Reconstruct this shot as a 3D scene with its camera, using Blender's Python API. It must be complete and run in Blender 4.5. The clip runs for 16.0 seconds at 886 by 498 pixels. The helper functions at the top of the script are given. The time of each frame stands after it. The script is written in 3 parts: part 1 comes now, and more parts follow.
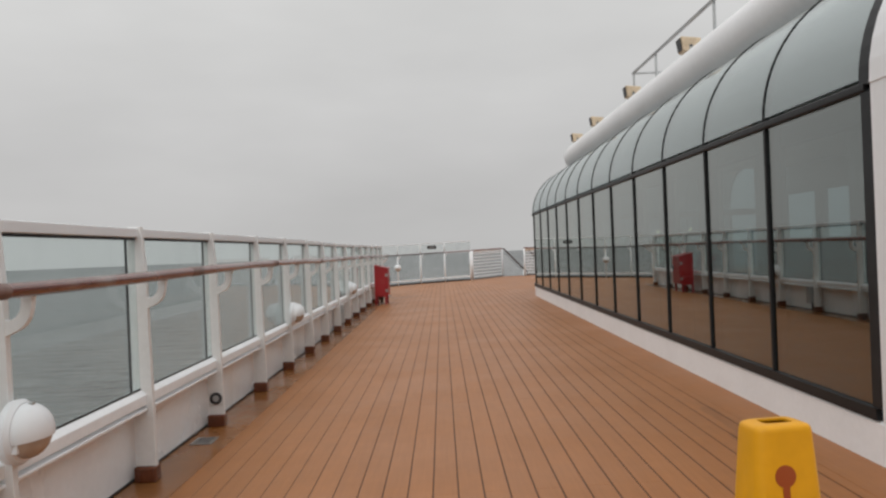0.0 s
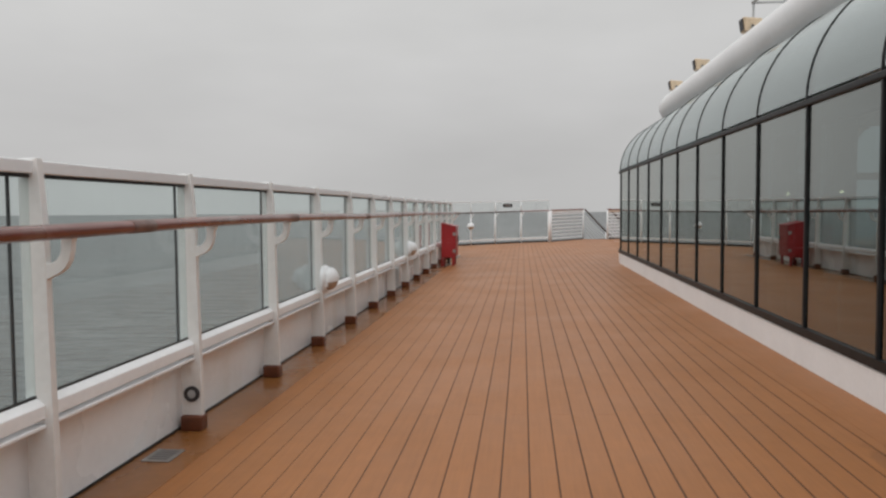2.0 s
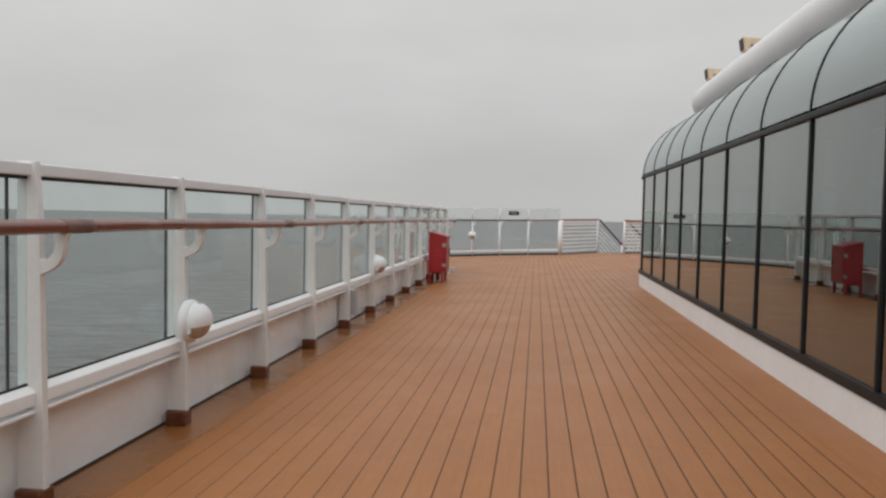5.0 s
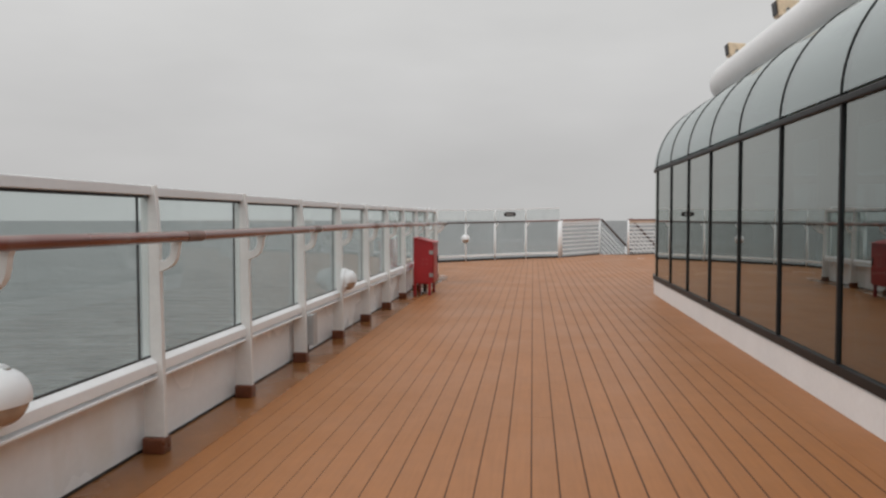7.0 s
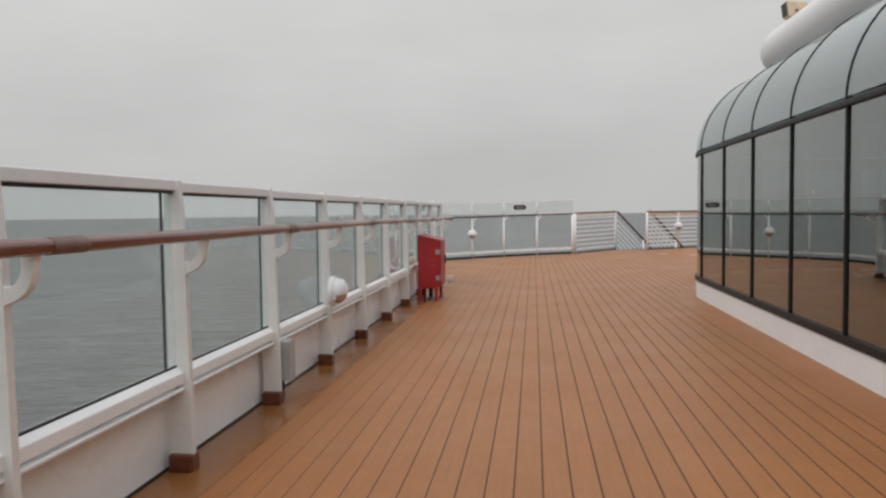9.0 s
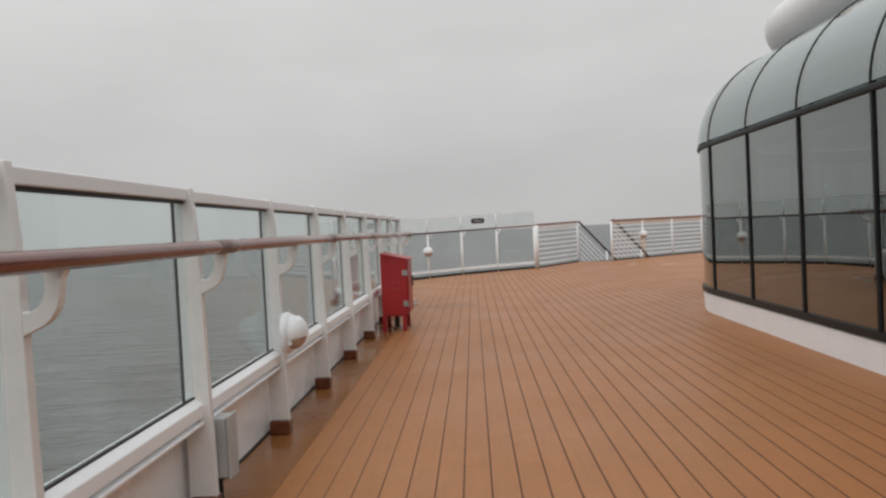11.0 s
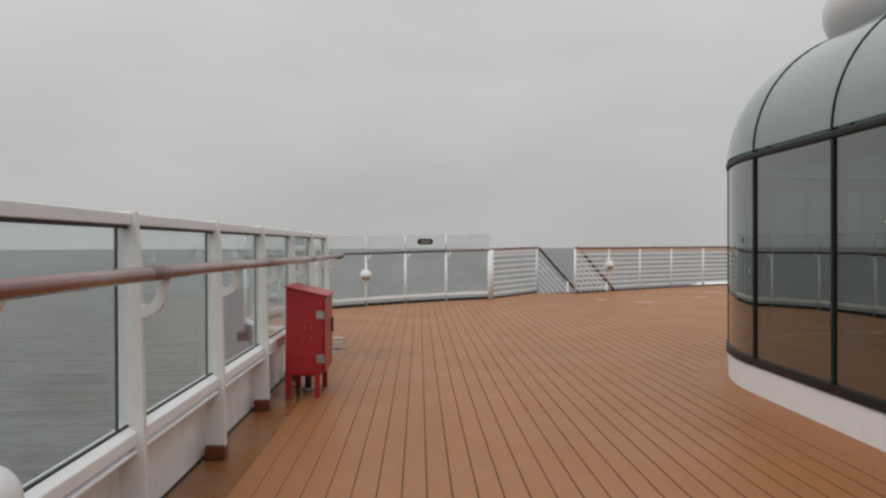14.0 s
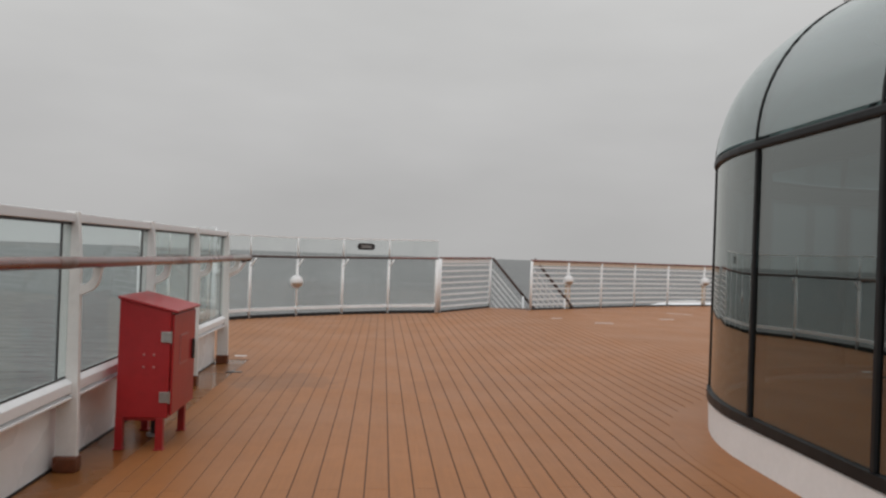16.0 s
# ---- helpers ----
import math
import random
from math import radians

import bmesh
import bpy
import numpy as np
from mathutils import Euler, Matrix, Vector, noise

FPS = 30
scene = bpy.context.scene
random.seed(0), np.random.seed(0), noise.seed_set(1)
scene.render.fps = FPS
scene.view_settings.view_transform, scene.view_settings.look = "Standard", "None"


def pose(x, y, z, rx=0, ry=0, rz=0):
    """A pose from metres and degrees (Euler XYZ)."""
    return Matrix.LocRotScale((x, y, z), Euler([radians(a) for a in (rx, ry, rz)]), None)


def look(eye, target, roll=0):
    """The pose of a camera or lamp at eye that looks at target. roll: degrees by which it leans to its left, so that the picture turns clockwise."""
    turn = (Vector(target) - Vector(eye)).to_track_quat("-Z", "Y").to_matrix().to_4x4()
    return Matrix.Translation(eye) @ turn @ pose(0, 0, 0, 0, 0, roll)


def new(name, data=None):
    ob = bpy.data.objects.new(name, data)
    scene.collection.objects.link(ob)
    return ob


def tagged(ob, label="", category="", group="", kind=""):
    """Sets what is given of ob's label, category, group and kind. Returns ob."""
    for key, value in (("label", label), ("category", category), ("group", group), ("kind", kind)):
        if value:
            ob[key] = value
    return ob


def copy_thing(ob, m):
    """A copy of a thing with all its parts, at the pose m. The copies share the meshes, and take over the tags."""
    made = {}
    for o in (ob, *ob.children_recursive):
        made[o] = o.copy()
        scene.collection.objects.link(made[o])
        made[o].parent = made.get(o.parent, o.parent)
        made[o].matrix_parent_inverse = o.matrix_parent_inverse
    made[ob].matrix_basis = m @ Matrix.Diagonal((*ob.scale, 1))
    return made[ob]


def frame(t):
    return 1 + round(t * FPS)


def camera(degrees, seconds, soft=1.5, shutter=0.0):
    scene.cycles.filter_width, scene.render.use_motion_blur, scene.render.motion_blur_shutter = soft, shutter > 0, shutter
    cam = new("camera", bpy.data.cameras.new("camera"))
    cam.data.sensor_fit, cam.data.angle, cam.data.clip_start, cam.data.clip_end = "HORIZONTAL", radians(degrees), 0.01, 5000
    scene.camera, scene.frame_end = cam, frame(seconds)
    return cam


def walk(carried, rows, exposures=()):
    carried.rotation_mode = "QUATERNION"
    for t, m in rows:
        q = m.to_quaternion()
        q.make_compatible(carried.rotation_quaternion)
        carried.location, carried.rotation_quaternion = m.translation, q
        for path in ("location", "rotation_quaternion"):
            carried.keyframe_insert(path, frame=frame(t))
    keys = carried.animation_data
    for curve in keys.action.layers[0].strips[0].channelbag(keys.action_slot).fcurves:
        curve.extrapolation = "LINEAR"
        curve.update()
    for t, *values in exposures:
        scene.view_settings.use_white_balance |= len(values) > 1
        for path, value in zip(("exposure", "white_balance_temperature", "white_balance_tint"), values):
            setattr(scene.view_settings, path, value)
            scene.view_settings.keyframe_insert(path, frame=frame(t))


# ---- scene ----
cam = camera(60.3, 16.0, soft=2.4)
PATH = [
    (0, (0.077, -0.154, 1.211), (0.08, 1.846, 1.212), -2.3),
    (0.5, (0.136, 0.235, 1.229), (0.007, 2.231, 1.202), -1.1),
    (1, (0.153, 0.614, 1.232), (0.033, 2.61, 1.211), 0.2),
    (1.5, (0.163, 1.01, 1.218), (-0.032, 3.0, 1.215), 0.7),
    (2, (0.204, 1.387, 1.203), (-0.003, 3.373, 1.098), -0.4),
    (2.5, (0.228, 1.773, 1.218), (0.233, 3.77, 1.11), 0.5),
    (3, (0.324, 2.19, 1.22), (0.287, 4.187, 1.122), -0.1),
    (3.5, (0.359, 2.586, 1.211), (0.242, 4.577, 1.065), 1.4),
    (4, (0.37, 2.989, 1.224), (0.275, 4.981, 1.07), 1.9),
    (4.5, (0.417, 3.426, 1.249), (0.176, 5.409, 1.164), -0.5),
    (5, (0.396, 3.871, 1.225), (0.155, 5.854, 1.134), 1.2),
    (5.2, (0.388, 4.041, 1.242), (0.193, 6.03, 1.165), 1.1),
    (7.3, (0.343, 5.733, 1.227), (0.107, 7.717, 1.137), -0.1),
    (7.5, (0.302, 5.898, 1.208), (0.061, 7.881, 1.109), 0.2),
    (8, (0.217, 6.258, 1.229), (0.046, 8.249, 1.135), 1.5),
    (8.5, (0.194, 6.645, 1.217), (-0.004, 8.631, 1.093), -0.1),
    (8.7, (0.157, 6.808, 1.227), (-0.083, 8.79, 1.115), -0.7),
    (10.8, (-0.4, 8.403, 1.189), (-0.499, 10.399, 1.122), -2.5),
    (11, (-0.409, 8.582, 1.16), (-0.49, 10.58, 1.106), -2.9),
    (11.5, (-0.472, 9.023, 1.185), (-0.555, 11.02, 1.12), -2.7),
    (12, (-0.556, 9.405, 1.205), (-0.527, 11.404, 1.139), -1.4),
    (12.5, (-0.546, 9.846, 1.211), (-0.566, 11.845, 1.147), -1.8),
    (13, (-0.572, 10.265, 1.202), (-0.611, 12.264, 1.155), -1.8),
    (13.5, (-0.517, 10.681, 1.212), (-0.423, 12.679, 1.214), -0.4),
    (14, (-0.416, 11.097, 1.239), (-0.353, 13.096, 1.227), -0.2),
    (14.5, (-0.359, 11.511, 1.234), (-0.215, 13.506, 1.257), 1.4),
    (15, (-0.218, 11.907, 1.232), (-0.105, 13.903, 1.302), 1.5),
    (15.5, (-0.106, 12.272, 1.203), (-0.061, 14.271, 1.177), 1.3),
    (16, (0.038, 12.653, 1.229), (0.194, 14.647, 1.24), 2.1),
]
walk(cam, [(t, look(eye, target, roll)) for t, eye, target, roll in PATH], [(0, -0.02), (1, -0.05), (3, -0.01), (12.5, 0.0), (14, -0.14), (14.5, -0.16), (15, -0.14), (16, -0.20)])

# ---- light ----
world = bpy.data.worlds.new("overcast_sky")
scene.world = world
world.use_nodes = True
wn, wl = world.node_tree.nodes, world.node_tree.links
wn.clear()
w_out = wn.new("ShaderNodeOutputWorld")
w_bg = wn.new("ShaderNodeBackground")
w_tc = wn.new("ShaderNodeTexCoord")
w_sep = wn.new("ShaderNodeSeparateXYZ")
w_ramp = wn.new("ShaderNodeValToRGB")
w_noise = wn.new("ShaderNodeTexNoise")
w_map = wn.new("ShaderNodeMapping")
w_mix = wn.new("ShaderNodeMix")
w_cloud = wn.new("ShaderNodeMapRange")
wl.new(w_tc.outputs["Generated"], w_sep.inputs[0])
wl.new(w_sep.outputs["Z"], w_ramp.inputs["Fac"])
SKY = [(0.0, (0.505, 0.502, 0.498)), (0.05, (0.520, 0.516, 0.513)), (0.14, (0.575, 0.572, 0.570)), (0.30, (0.642, 0.642, 0.637)),
       (0.50, (0.84, 0.84, 0.84)), (1.0, (1.25, 1.25, 1.27))]
while len(w_ramp.color_ramp.elements) < len(SKY):
    w_ramp.color_ramp.elements.new(0.5)
for el, (p, c) in zip(w_ramp.color_ramp.elements, SKY):
    el.position, el.color = p, (*c, 1)
wl.new(w_tc.outputs["Generated"], w_map.inputs["Vector"])
w_map.inputs["Scale"].default_value = (1.6, 1.6, 5.0)
wl.new(w_map.outputs[0], w_noise.inputs["Vector"])
w_noise.inputs["Scale"].default_value, w_noise.inputs["Detail"].default_value = 1.7, 4.0
wl.new(w_noise.outputs["Fac"], w_cloud.inputs["Value"])
w_cloud.inputs["From Min"].default_value, w_cloud.inputs["From Max"].default_value = 0.3, 0.7
w_cloud.inputs["To Min"].default_value, w_cloud.inputs["To Max"].default_value = 0.94, 1.06
w_mix.data_type, w_mix.blend_type = "RGBA", "MULTIPLY"
w_mix.inputs["Factor"].default_value = 1.0
wl.new(w_ramp.outputs["Color"], w_mix.inputs["A"])
wl.new(w_cloud.outputs[0], w_mix.inputs["B"])
wl.new(w_mix.outputs["Result"], w_bg.inputs["Color"])
w_bg.inputs["Strength"].default_value = 1.0
wl.new(w_bg.outputs[0], w_out.inputs[0])

sun = new("sun", bpy.data.lights.new("sun", "SUN"))
sun.data.energy, sun.data.angle, sun.data.color = 0.75, radians(60), (1.0, 0.98, 0.95)
sun.matrix_world = look((0, 0, 0), (0.9, 2.2, -3.0))


# ---- materials ----
def material(name, base, rough=0.5, metal=0.0, spec=0.5, grain=(), bump=(), stain=None, per_piece=0.0, rough_var=0.0, coat=0.0, spots=()):
    """grain: (scale, amount) pairs of brightness noise; bump: (scale, distance) pairs; stain: (colour, scale, low, high)."""
    m = bpy.data.materials.new(name)
    m.use_nodes = True
    n, l = m.node_tree.nodes, m.node_tree.links
    p = n["Principled BSDF"]
    p.inputs["Roughness"].default_value = rough
    p.inputs["Metallic"].default_value = metal
    p.inputs["Specular IOR Level"].default_value = spec
    p.inputs["Coat Weight"].default_value = coat
    geo = n.new("ShaderNodeNewGeometry")
    rgb = n.new("ShaderNodeRGB")
    rgb.outputs[0].default_value = (*base, 1)
    colour = rgb.outputs[0]

    def noise_of(scale, detail=3.0):
        t = n.new("ShaderNodeTexNoise")
        t.inputs["Detail"].default_value = detail
        src = geo.outputs["Position"]
        if isinstance(scale, tuple):
            mp = n.new("ShaderNodeMapping")
            mp.inputs["Scale"].default_value = scale
            l.new(src, mp.inputs["Vector"])
            src = mp.outputs[0]
            t.inputs["Scale"].default_value = 1.0
        else:
            t.inputs["Scale"].default_value = scale
        l.new(src, t.inputs["Vector"])
        return t.outputs["Fac"]

    def ranged(v, a, b, c, d):
        r = n.new("ShaderNodeMapRange")
        for key, value in zip(("From Min", "From Max", "To Min", "To Max"), (a, b, c, d)):
            r.inputs[key].default_value = value
        l.new(v, r.inputs["Value"])
        return r.outputs[0]

    def mixed(kind, fac, a, b):
        x = n.new("ShaderNodeMix")
        x.data_type, x.blend_type = "RGBA", kind
        if isinstance(fac, float):
            x.inputs["Factor"].default_value = fac
        else:
            l.new(fac, x.inputs["Factor"])
        l.new(a, x.inputs["A"])
        if isinstance(b, tuple):
            x.inputs["B"].default_value = (*b, 1)
        else:
            l.new(b, x.inputs["B"])
        return x.outputs["Result"]

    for scale, amount in grain:
        colour = mixed("MULTIPLY", 1.0, colour, ranged(noise_of(scale), 0.3, 0.7, 1 - amount, 1 + amount))
    if stain:
        tint, scale, low, high = stain
        colour = mixed("MIX", ranged(noise_of(scale, 5.0), low, high, 0.0, 1.0), colour, tint)
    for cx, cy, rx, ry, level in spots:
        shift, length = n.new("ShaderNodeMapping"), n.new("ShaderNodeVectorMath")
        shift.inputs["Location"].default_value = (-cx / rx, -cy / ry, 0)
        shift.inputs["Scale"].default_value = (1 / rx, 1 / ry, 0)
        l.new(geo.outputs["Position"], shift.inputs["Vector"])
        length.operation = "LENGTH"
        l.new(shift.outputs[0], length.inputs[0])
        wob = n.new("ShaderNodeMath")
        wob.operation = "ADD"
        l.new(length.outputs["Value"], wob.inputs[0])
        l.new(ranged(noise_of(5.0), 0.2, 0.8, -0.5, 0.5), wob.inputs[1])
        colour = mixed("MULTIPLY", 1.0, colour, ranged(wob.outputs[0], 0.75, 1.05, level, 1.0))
    if per_piece:
        oi = n.new("ShaderNodeObjectInfo")
        colour = mixed("MULTIPLY", 1.0, colour, ranged(oi.outputs["Random"], 0, 1, 1 - per_piece, 1 + per_piece))
    l.new(colour, p.inputs["Base Color"])
    if rough_var:
        l.new(ranged(noise_of(1.3, 4.0), 0.35, 0.65, max(0.03, rough - rough_var), rough + rough_var), p.inputs["Roughness"])
    normal = None
    for scale, distance in bump:
        b = n.new("ShaderNodeBump")
        b.inputs["Distance"].default_value = distance
        l.new(noise_of(scale), b.inputs["Height"])
        if normal:
            l.new(normal, b.inputs["Normal"])
        normal = b.outputs[0]
    if normal:
        l.new(normal, p.inputs["Normal"])
    return m


def glass_material(name, tint, straight, rough=0.0, sheen=(0.93, 0.96, 0.95), rise=4.0, film=0.0):
    """Clear or tinted sheet: what passes is tinted; gloss grows from its straight-on value towards grazing."""
    m = bpy.data.materials.new(name)
    m.use_nodes = True
    n, l = m.node_tree.nodes, m.node_tree.links
    n.remove(n["Principled BSDF"])
    tr, gl, fr, mx = n.new("ShaderNodeBsdfTransparent"), n.new("ShaderNodeBsdfGlossy"), n.new("ShaderNodeLayerWeight"), n.new("ShaderNodeMixShader")
    tr.inputs["Color"].default_value = (*tint, 1)
    gl.inputs["Color"].default_value = (*sheen, 1)
    gl.inputs["Roughness"].default_value = rough
    fr.inputs["Blend"].default_value = 0.5
    pw, ad = n.new("ShaderNodeMath"), n.new("ShaderNodeMapRange")
    pw.operation, pw.inputs[1].default_value = "POWER", rise
    ad.inputs["To Min"].default_value, ad.inputs["To Max"].default_value = straight, 1.0
    l.new(fr.outputs["Facing"], pw.inputs[0])
    l.new(pw.outputs[0], ad.inputs["Value"])
    l.new(ad.outputs[0], mx.inputs["Fac"])
    l.new(tr.outputs[0], mx.inputs[1])
    l.new(gl.outputs[0], mx.inputs[2])
    out = mx.outputs[0]
    if film:
        # thin uneven translucent film, a milky haze mixed in to brighten the sheet
        tl, fx, fn, fg, fm = n.new("ShaderNodeBsdfTranslucent"), n.new("ShaderNodeMixShader"), n.new("ShaderNodeTexNoise"), n.new("ShaderNodeNewGeometry"), n.new("ShaderNodeMapRange")
        tl.inputs["Color"].default_value = (0.82, 0.85, 0.84, 1)
        fn.inputs["Scale"].default_value, fn.inputs["Detail"].default_value = 2.2, 5.0
        l.new(fg.outputs["Position"], fn.inputs["Vector"])
        l.new(fn.outputs["Fac"], fm.inputs["Value"])
        fm.inputs["From Min"].default_value, fm.inputs["From Max"].default_value = 0.3, 0.7
        fm.inputs["To Min"].default_value, fm.inputs["To Max"].default_value = film * 0.5, film * 1.5
        l.new(fm.outputs[0], fx.inputs["Fac"])
        l.new(out, fx.inputs[1])
        l.new(tl.outputs[0], fx.inputs[2])
        out = fx.outputs[0]
    l.new(out, n["Material Output"].inputs["Surface"])
    return m


def glow(name, colour, strength):
    m = bpy.data.materials.new(name)
    m.use_nodes = True
    n, l = m.node_tree.nodes, m.node_tree.links
    e = n.new("ShaderNodeEmission")
    e.inputs[0].default_value, e.inputs[1].default_value = (*colour, 1), strength
    l.new(e.outputs[0], n["Material Output"].inputs["Surface"])
    return m


PLANK = material("composite_plank", (0.314, 0.1235, 0.0365), 0.46, grain=((0.55, 0.05), ((60, 3, 60), 0.06), (9, 0.04)), bump=(((160, 5, 160), 0.0006),),
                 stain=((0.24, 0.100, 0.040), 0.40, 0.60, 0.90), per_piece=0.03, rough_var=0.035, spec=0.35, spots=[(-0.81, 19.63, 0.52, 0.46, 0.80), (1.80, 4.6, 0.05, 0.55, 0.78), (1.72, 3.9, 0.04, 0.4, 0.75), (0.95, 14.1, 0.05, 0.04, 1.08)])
CAULK = material("dark_caulk", (0.068, 0.029, 0.013), 0.7, grain=((8, 0.2),))
GUTTER = material("wet_gutter_coating", (0.250, 0.103, 0.032), 0.20, spec=0.24, grain=((1.2, 0.10), (14, 0.06)), bump=((30, 0.001),), rough_var=0.14, stain=((0.17, 0.075, 0.030), 0.9, 0.45, 0.85))
WHITE = material("white_marine_paint", (0.77, 0.785, 0.795), 0.36, grain=((1.6, 0.025), (22, 0.015)), bump=((14, 0.0012),), stain=((0.62, 0.59, 0.55), (1.5, 1.5, 0.9), 0.66, 1.05))
POST = material("white_post_paint", (0.75, 0.752, 0.74), 0.42, spec=0.3, grain=((2.1, 0.03), (30, 0.03)), bump=((18, 0.001),), stain=((0.68, 0.61, 0.52), (9, 9, 1.3), 0.66, 1.0))
TUBE = material("white_tube_paint", (0.80, 0.80, 0.80), 0.35, grain=((1.1, 0.04), (14, 0.02)), stain=((0.62, 0.60, 0.57), (2, 0.7, 2), 0.6, 0.9))
FOOT = material("brown_foot_sealant", (0.125, 0.038, 0.016), 0.3, grain=((12, 0.25), (60, 0.15)), bump=((40, 0.002),), rough_var=0.1)
WOOD = material("varnished_wood", (0.155, 0.042, 0.028), 0.27, grain=((1.2, 0.22), ((90, 4, 90), 0.18)), bump=(((120, 6, 120), 0.0008),), stain=((0.25, 0.20, 0.18), 2.2, 0.54, 0.82), coat=0.45, rough_var=0.10)
WORNWOOD = material("weathered_rail_joint", (0.15, 0.085, 0.07), 0.5, grain=((9, 0.3), ((70, 6, 70), 0.2)), bump=(((90, 8, 90), 0.001),), stain=((0.26, 0.23, 0.21), 6, 0.45, 0.7))
GREYCAP = material("grey_rail_cover", (0.30, 0.28, 0.27), 0.45, grain=((6, 0.12),))
WHITER = material("bright_white_paint", (0.87, 0.885, 0.895), 0.5, spec=0.15, grain=((2.4, 0.03), (30, 0.02)), bump=((18, 0.001),))
KICK = material("glossy_kick_panel_paint", (0.87, 0.885, 0.895), 0.24, spec=0.5, grain=((1.4, 0.03), (20, 0.02)), bump=(((3, 3, 9), 0.004),), stain=((0.70, 0.66, 0.58), (2.2, 2.2, 0.7), 0.58, 0.95), rough_var=0.08)
DARKWOOD = material("dark_oiled_wood", (0.050, 0.022, 0.015), 0.35, grain=((2, 0.2), ((60, 4, 60), 0.15)), rough_var=0.1)
GASKET = material("black_gasket", (0.012, 0.012, 0.013), 0.5)
FRAME = material("black_window_frame", (0.015, 0.016, 0.017), 0.45, spec=0.22, grain=((9, 0.2),), bump=((30, 0.0006),))
RED = material("red_cabinet_paint", (0.34, 0.016, 0.020), 0.36, grain=((2.5, 0.08), (26, 0.05)), bump=((16, 0.001),), stain=((0.22, 0.012, 0.014), 4, 0.6, 0.85))
# also colours the plate edge, where its paleness stands for a highlight
RIVET = material("chipped_red_rivet", (0.40, 0.16, 0.15), 0.45, grain=((40, 0.2),))
STEEL = material("dull_steel", (0.42, 0.42, 0.41), 0.38, metal=0.8, grain=((20, 0.15),))
GREY = material("grey_enclosure_paint", (0.42, 0.43, 0.43), 0.5, grain=((4, 0.08), (30, 0.05)), stain=((0.3, 0.28, 0.25), 5, 0.6, 0.9))
DARK = material("dark_rubber", (0.03, 0.03, 0.032), 0.5, grain=((20, 0.2),))
LENS = material("frosted_lamp_lens", (0.46, 0.36, 0.28), 0.22, grain=((12, 0.15),), spec=0.6)
BEIGE = material("weathered_beige_housing", (0.62, 0.49, 0.34), 0.5, grain=((7, 0.15), (40, 0.08)), stain=((0.35, 0.25, 0.15), 9, 0.58, 0.8))
# rail plate with its warm reflection put into the base colour
CREAM = material("cream_rail_plate", (0.70, 0.58, 0.48), 0.5, grain=((3, 0.06), (30, 0.04)))
YELLOW = material("yellow_plastic", (0.68, 0.315, 0.003), 0.42, spec=0.3, grain=((5, 0.05), (50, 0.04)), bump=((30, 0.0008),))
SYMBOL = material("rust_red_symbol", (0.32, 0.058, 0.006), 0.45, grain=((20, 0.1),))
INFLOOR = material("dark_carpet", (0.050, 0.036, 0.014), 0.9, grain=((4, 0.2), (60, 0.2)))
INWALL = material("grey_interior_panel", (0.22, 0.31, 0.32), 0.6, grain=((1, 0.15),))
INCOL = material("pale_column_panel", (0.45, 0.46, 0.45), 0.5, grain=((1.5, 0.1),))
BAND = material("grey_blind_box", (0.20, 0.20, 0.20), 0.6, grain=((3, 0.1),))
AFTGLASS = glass_material("clear_aft_glass", (0.955, 0.965, 0.96), 0.02, rise=9.0, film=0.11)
CLEAR = glass_material("clear_screen_glass", (0.90, 0.935, 0.93), 0.03, rise=8.0, film=0.05)
TINTED = glass_material("tinted_window_glass", (0.32, 0.405, 0.42), 0.205, sheen=(0.92, 0.94, 0.905))
ROOFGLASS = glass_material("curved_roof_glass", (0.40, 0.48, 0.475), 0.29, rough=0.09, sheen=(0.885, 0.932, 0.928))
WARM = glow("warm_lamp", (1.0, 0.76, 0.42), 5.0)
SEA = material("grey_sea", (0.090, 0.097, 0.096), 0.34, spec=0.32, grain=((0.02, 0.18), ((0.05, 0.16, 1), 0.30), ((0.25, 0.6, 1), 0.32)),
               bump=(((0.06, 0.16, 1), 2.6), ((0.3, 0.7, 1), 0.9)))


# ---- mesh helpers ----
def part(name, bm, mat, parent=None, label="", smooth=False):
    me = bpy.data.meshes.new(name)
    bm.normal_update()
    if smooth:
        for e in bm.edges:
            e.smooth = len(e.link_faces) == 2 and e.calc_face_angle(0) < 0.6
    bm.to_mesh(me)
    bm.free()
    me.materials.append(mat)
    if smooth:
        for f in me.polygons:
            f.use_smooth = True
    ob = new(name, me)
    if parent:
        ob.parent = parent
    if label:
        ob["label"] = label
    return ob


def share(name, src, m, parent):
    ob = new(name, src.data)
    ob.parent = parent
    ob.matrix_basis = m
    return ob


def empty(name, m=None):
    ob = new(name)
    if m is not None:
        ob.matrix_basis = m
    return ob


def boxes(*dims, bevel=0.0, seg=2):
    """Boxes (x0, x1, y0, y1, z0, z1) with bevelled edges."""
    bm = bmesh.new()
    for x0, x1, y0, y1, z0, z1 in dims:
        bmesh.ops.create_cube(bm, size=1, matrix=Matrix.Translation(((x0 + x1) / 2, (y0 + y1) / 2, (z0 + z1) / 2)) @ Matrix.Diagonal((x1 - x0, y1 - y0, z1 - z0, 1)))
    if bevel:
        bmesh.ops.bevel(bm, geom=bm.edges[:], offset=bevel, segments=seg, affect="EDGES", profile=0.5)
    return bm


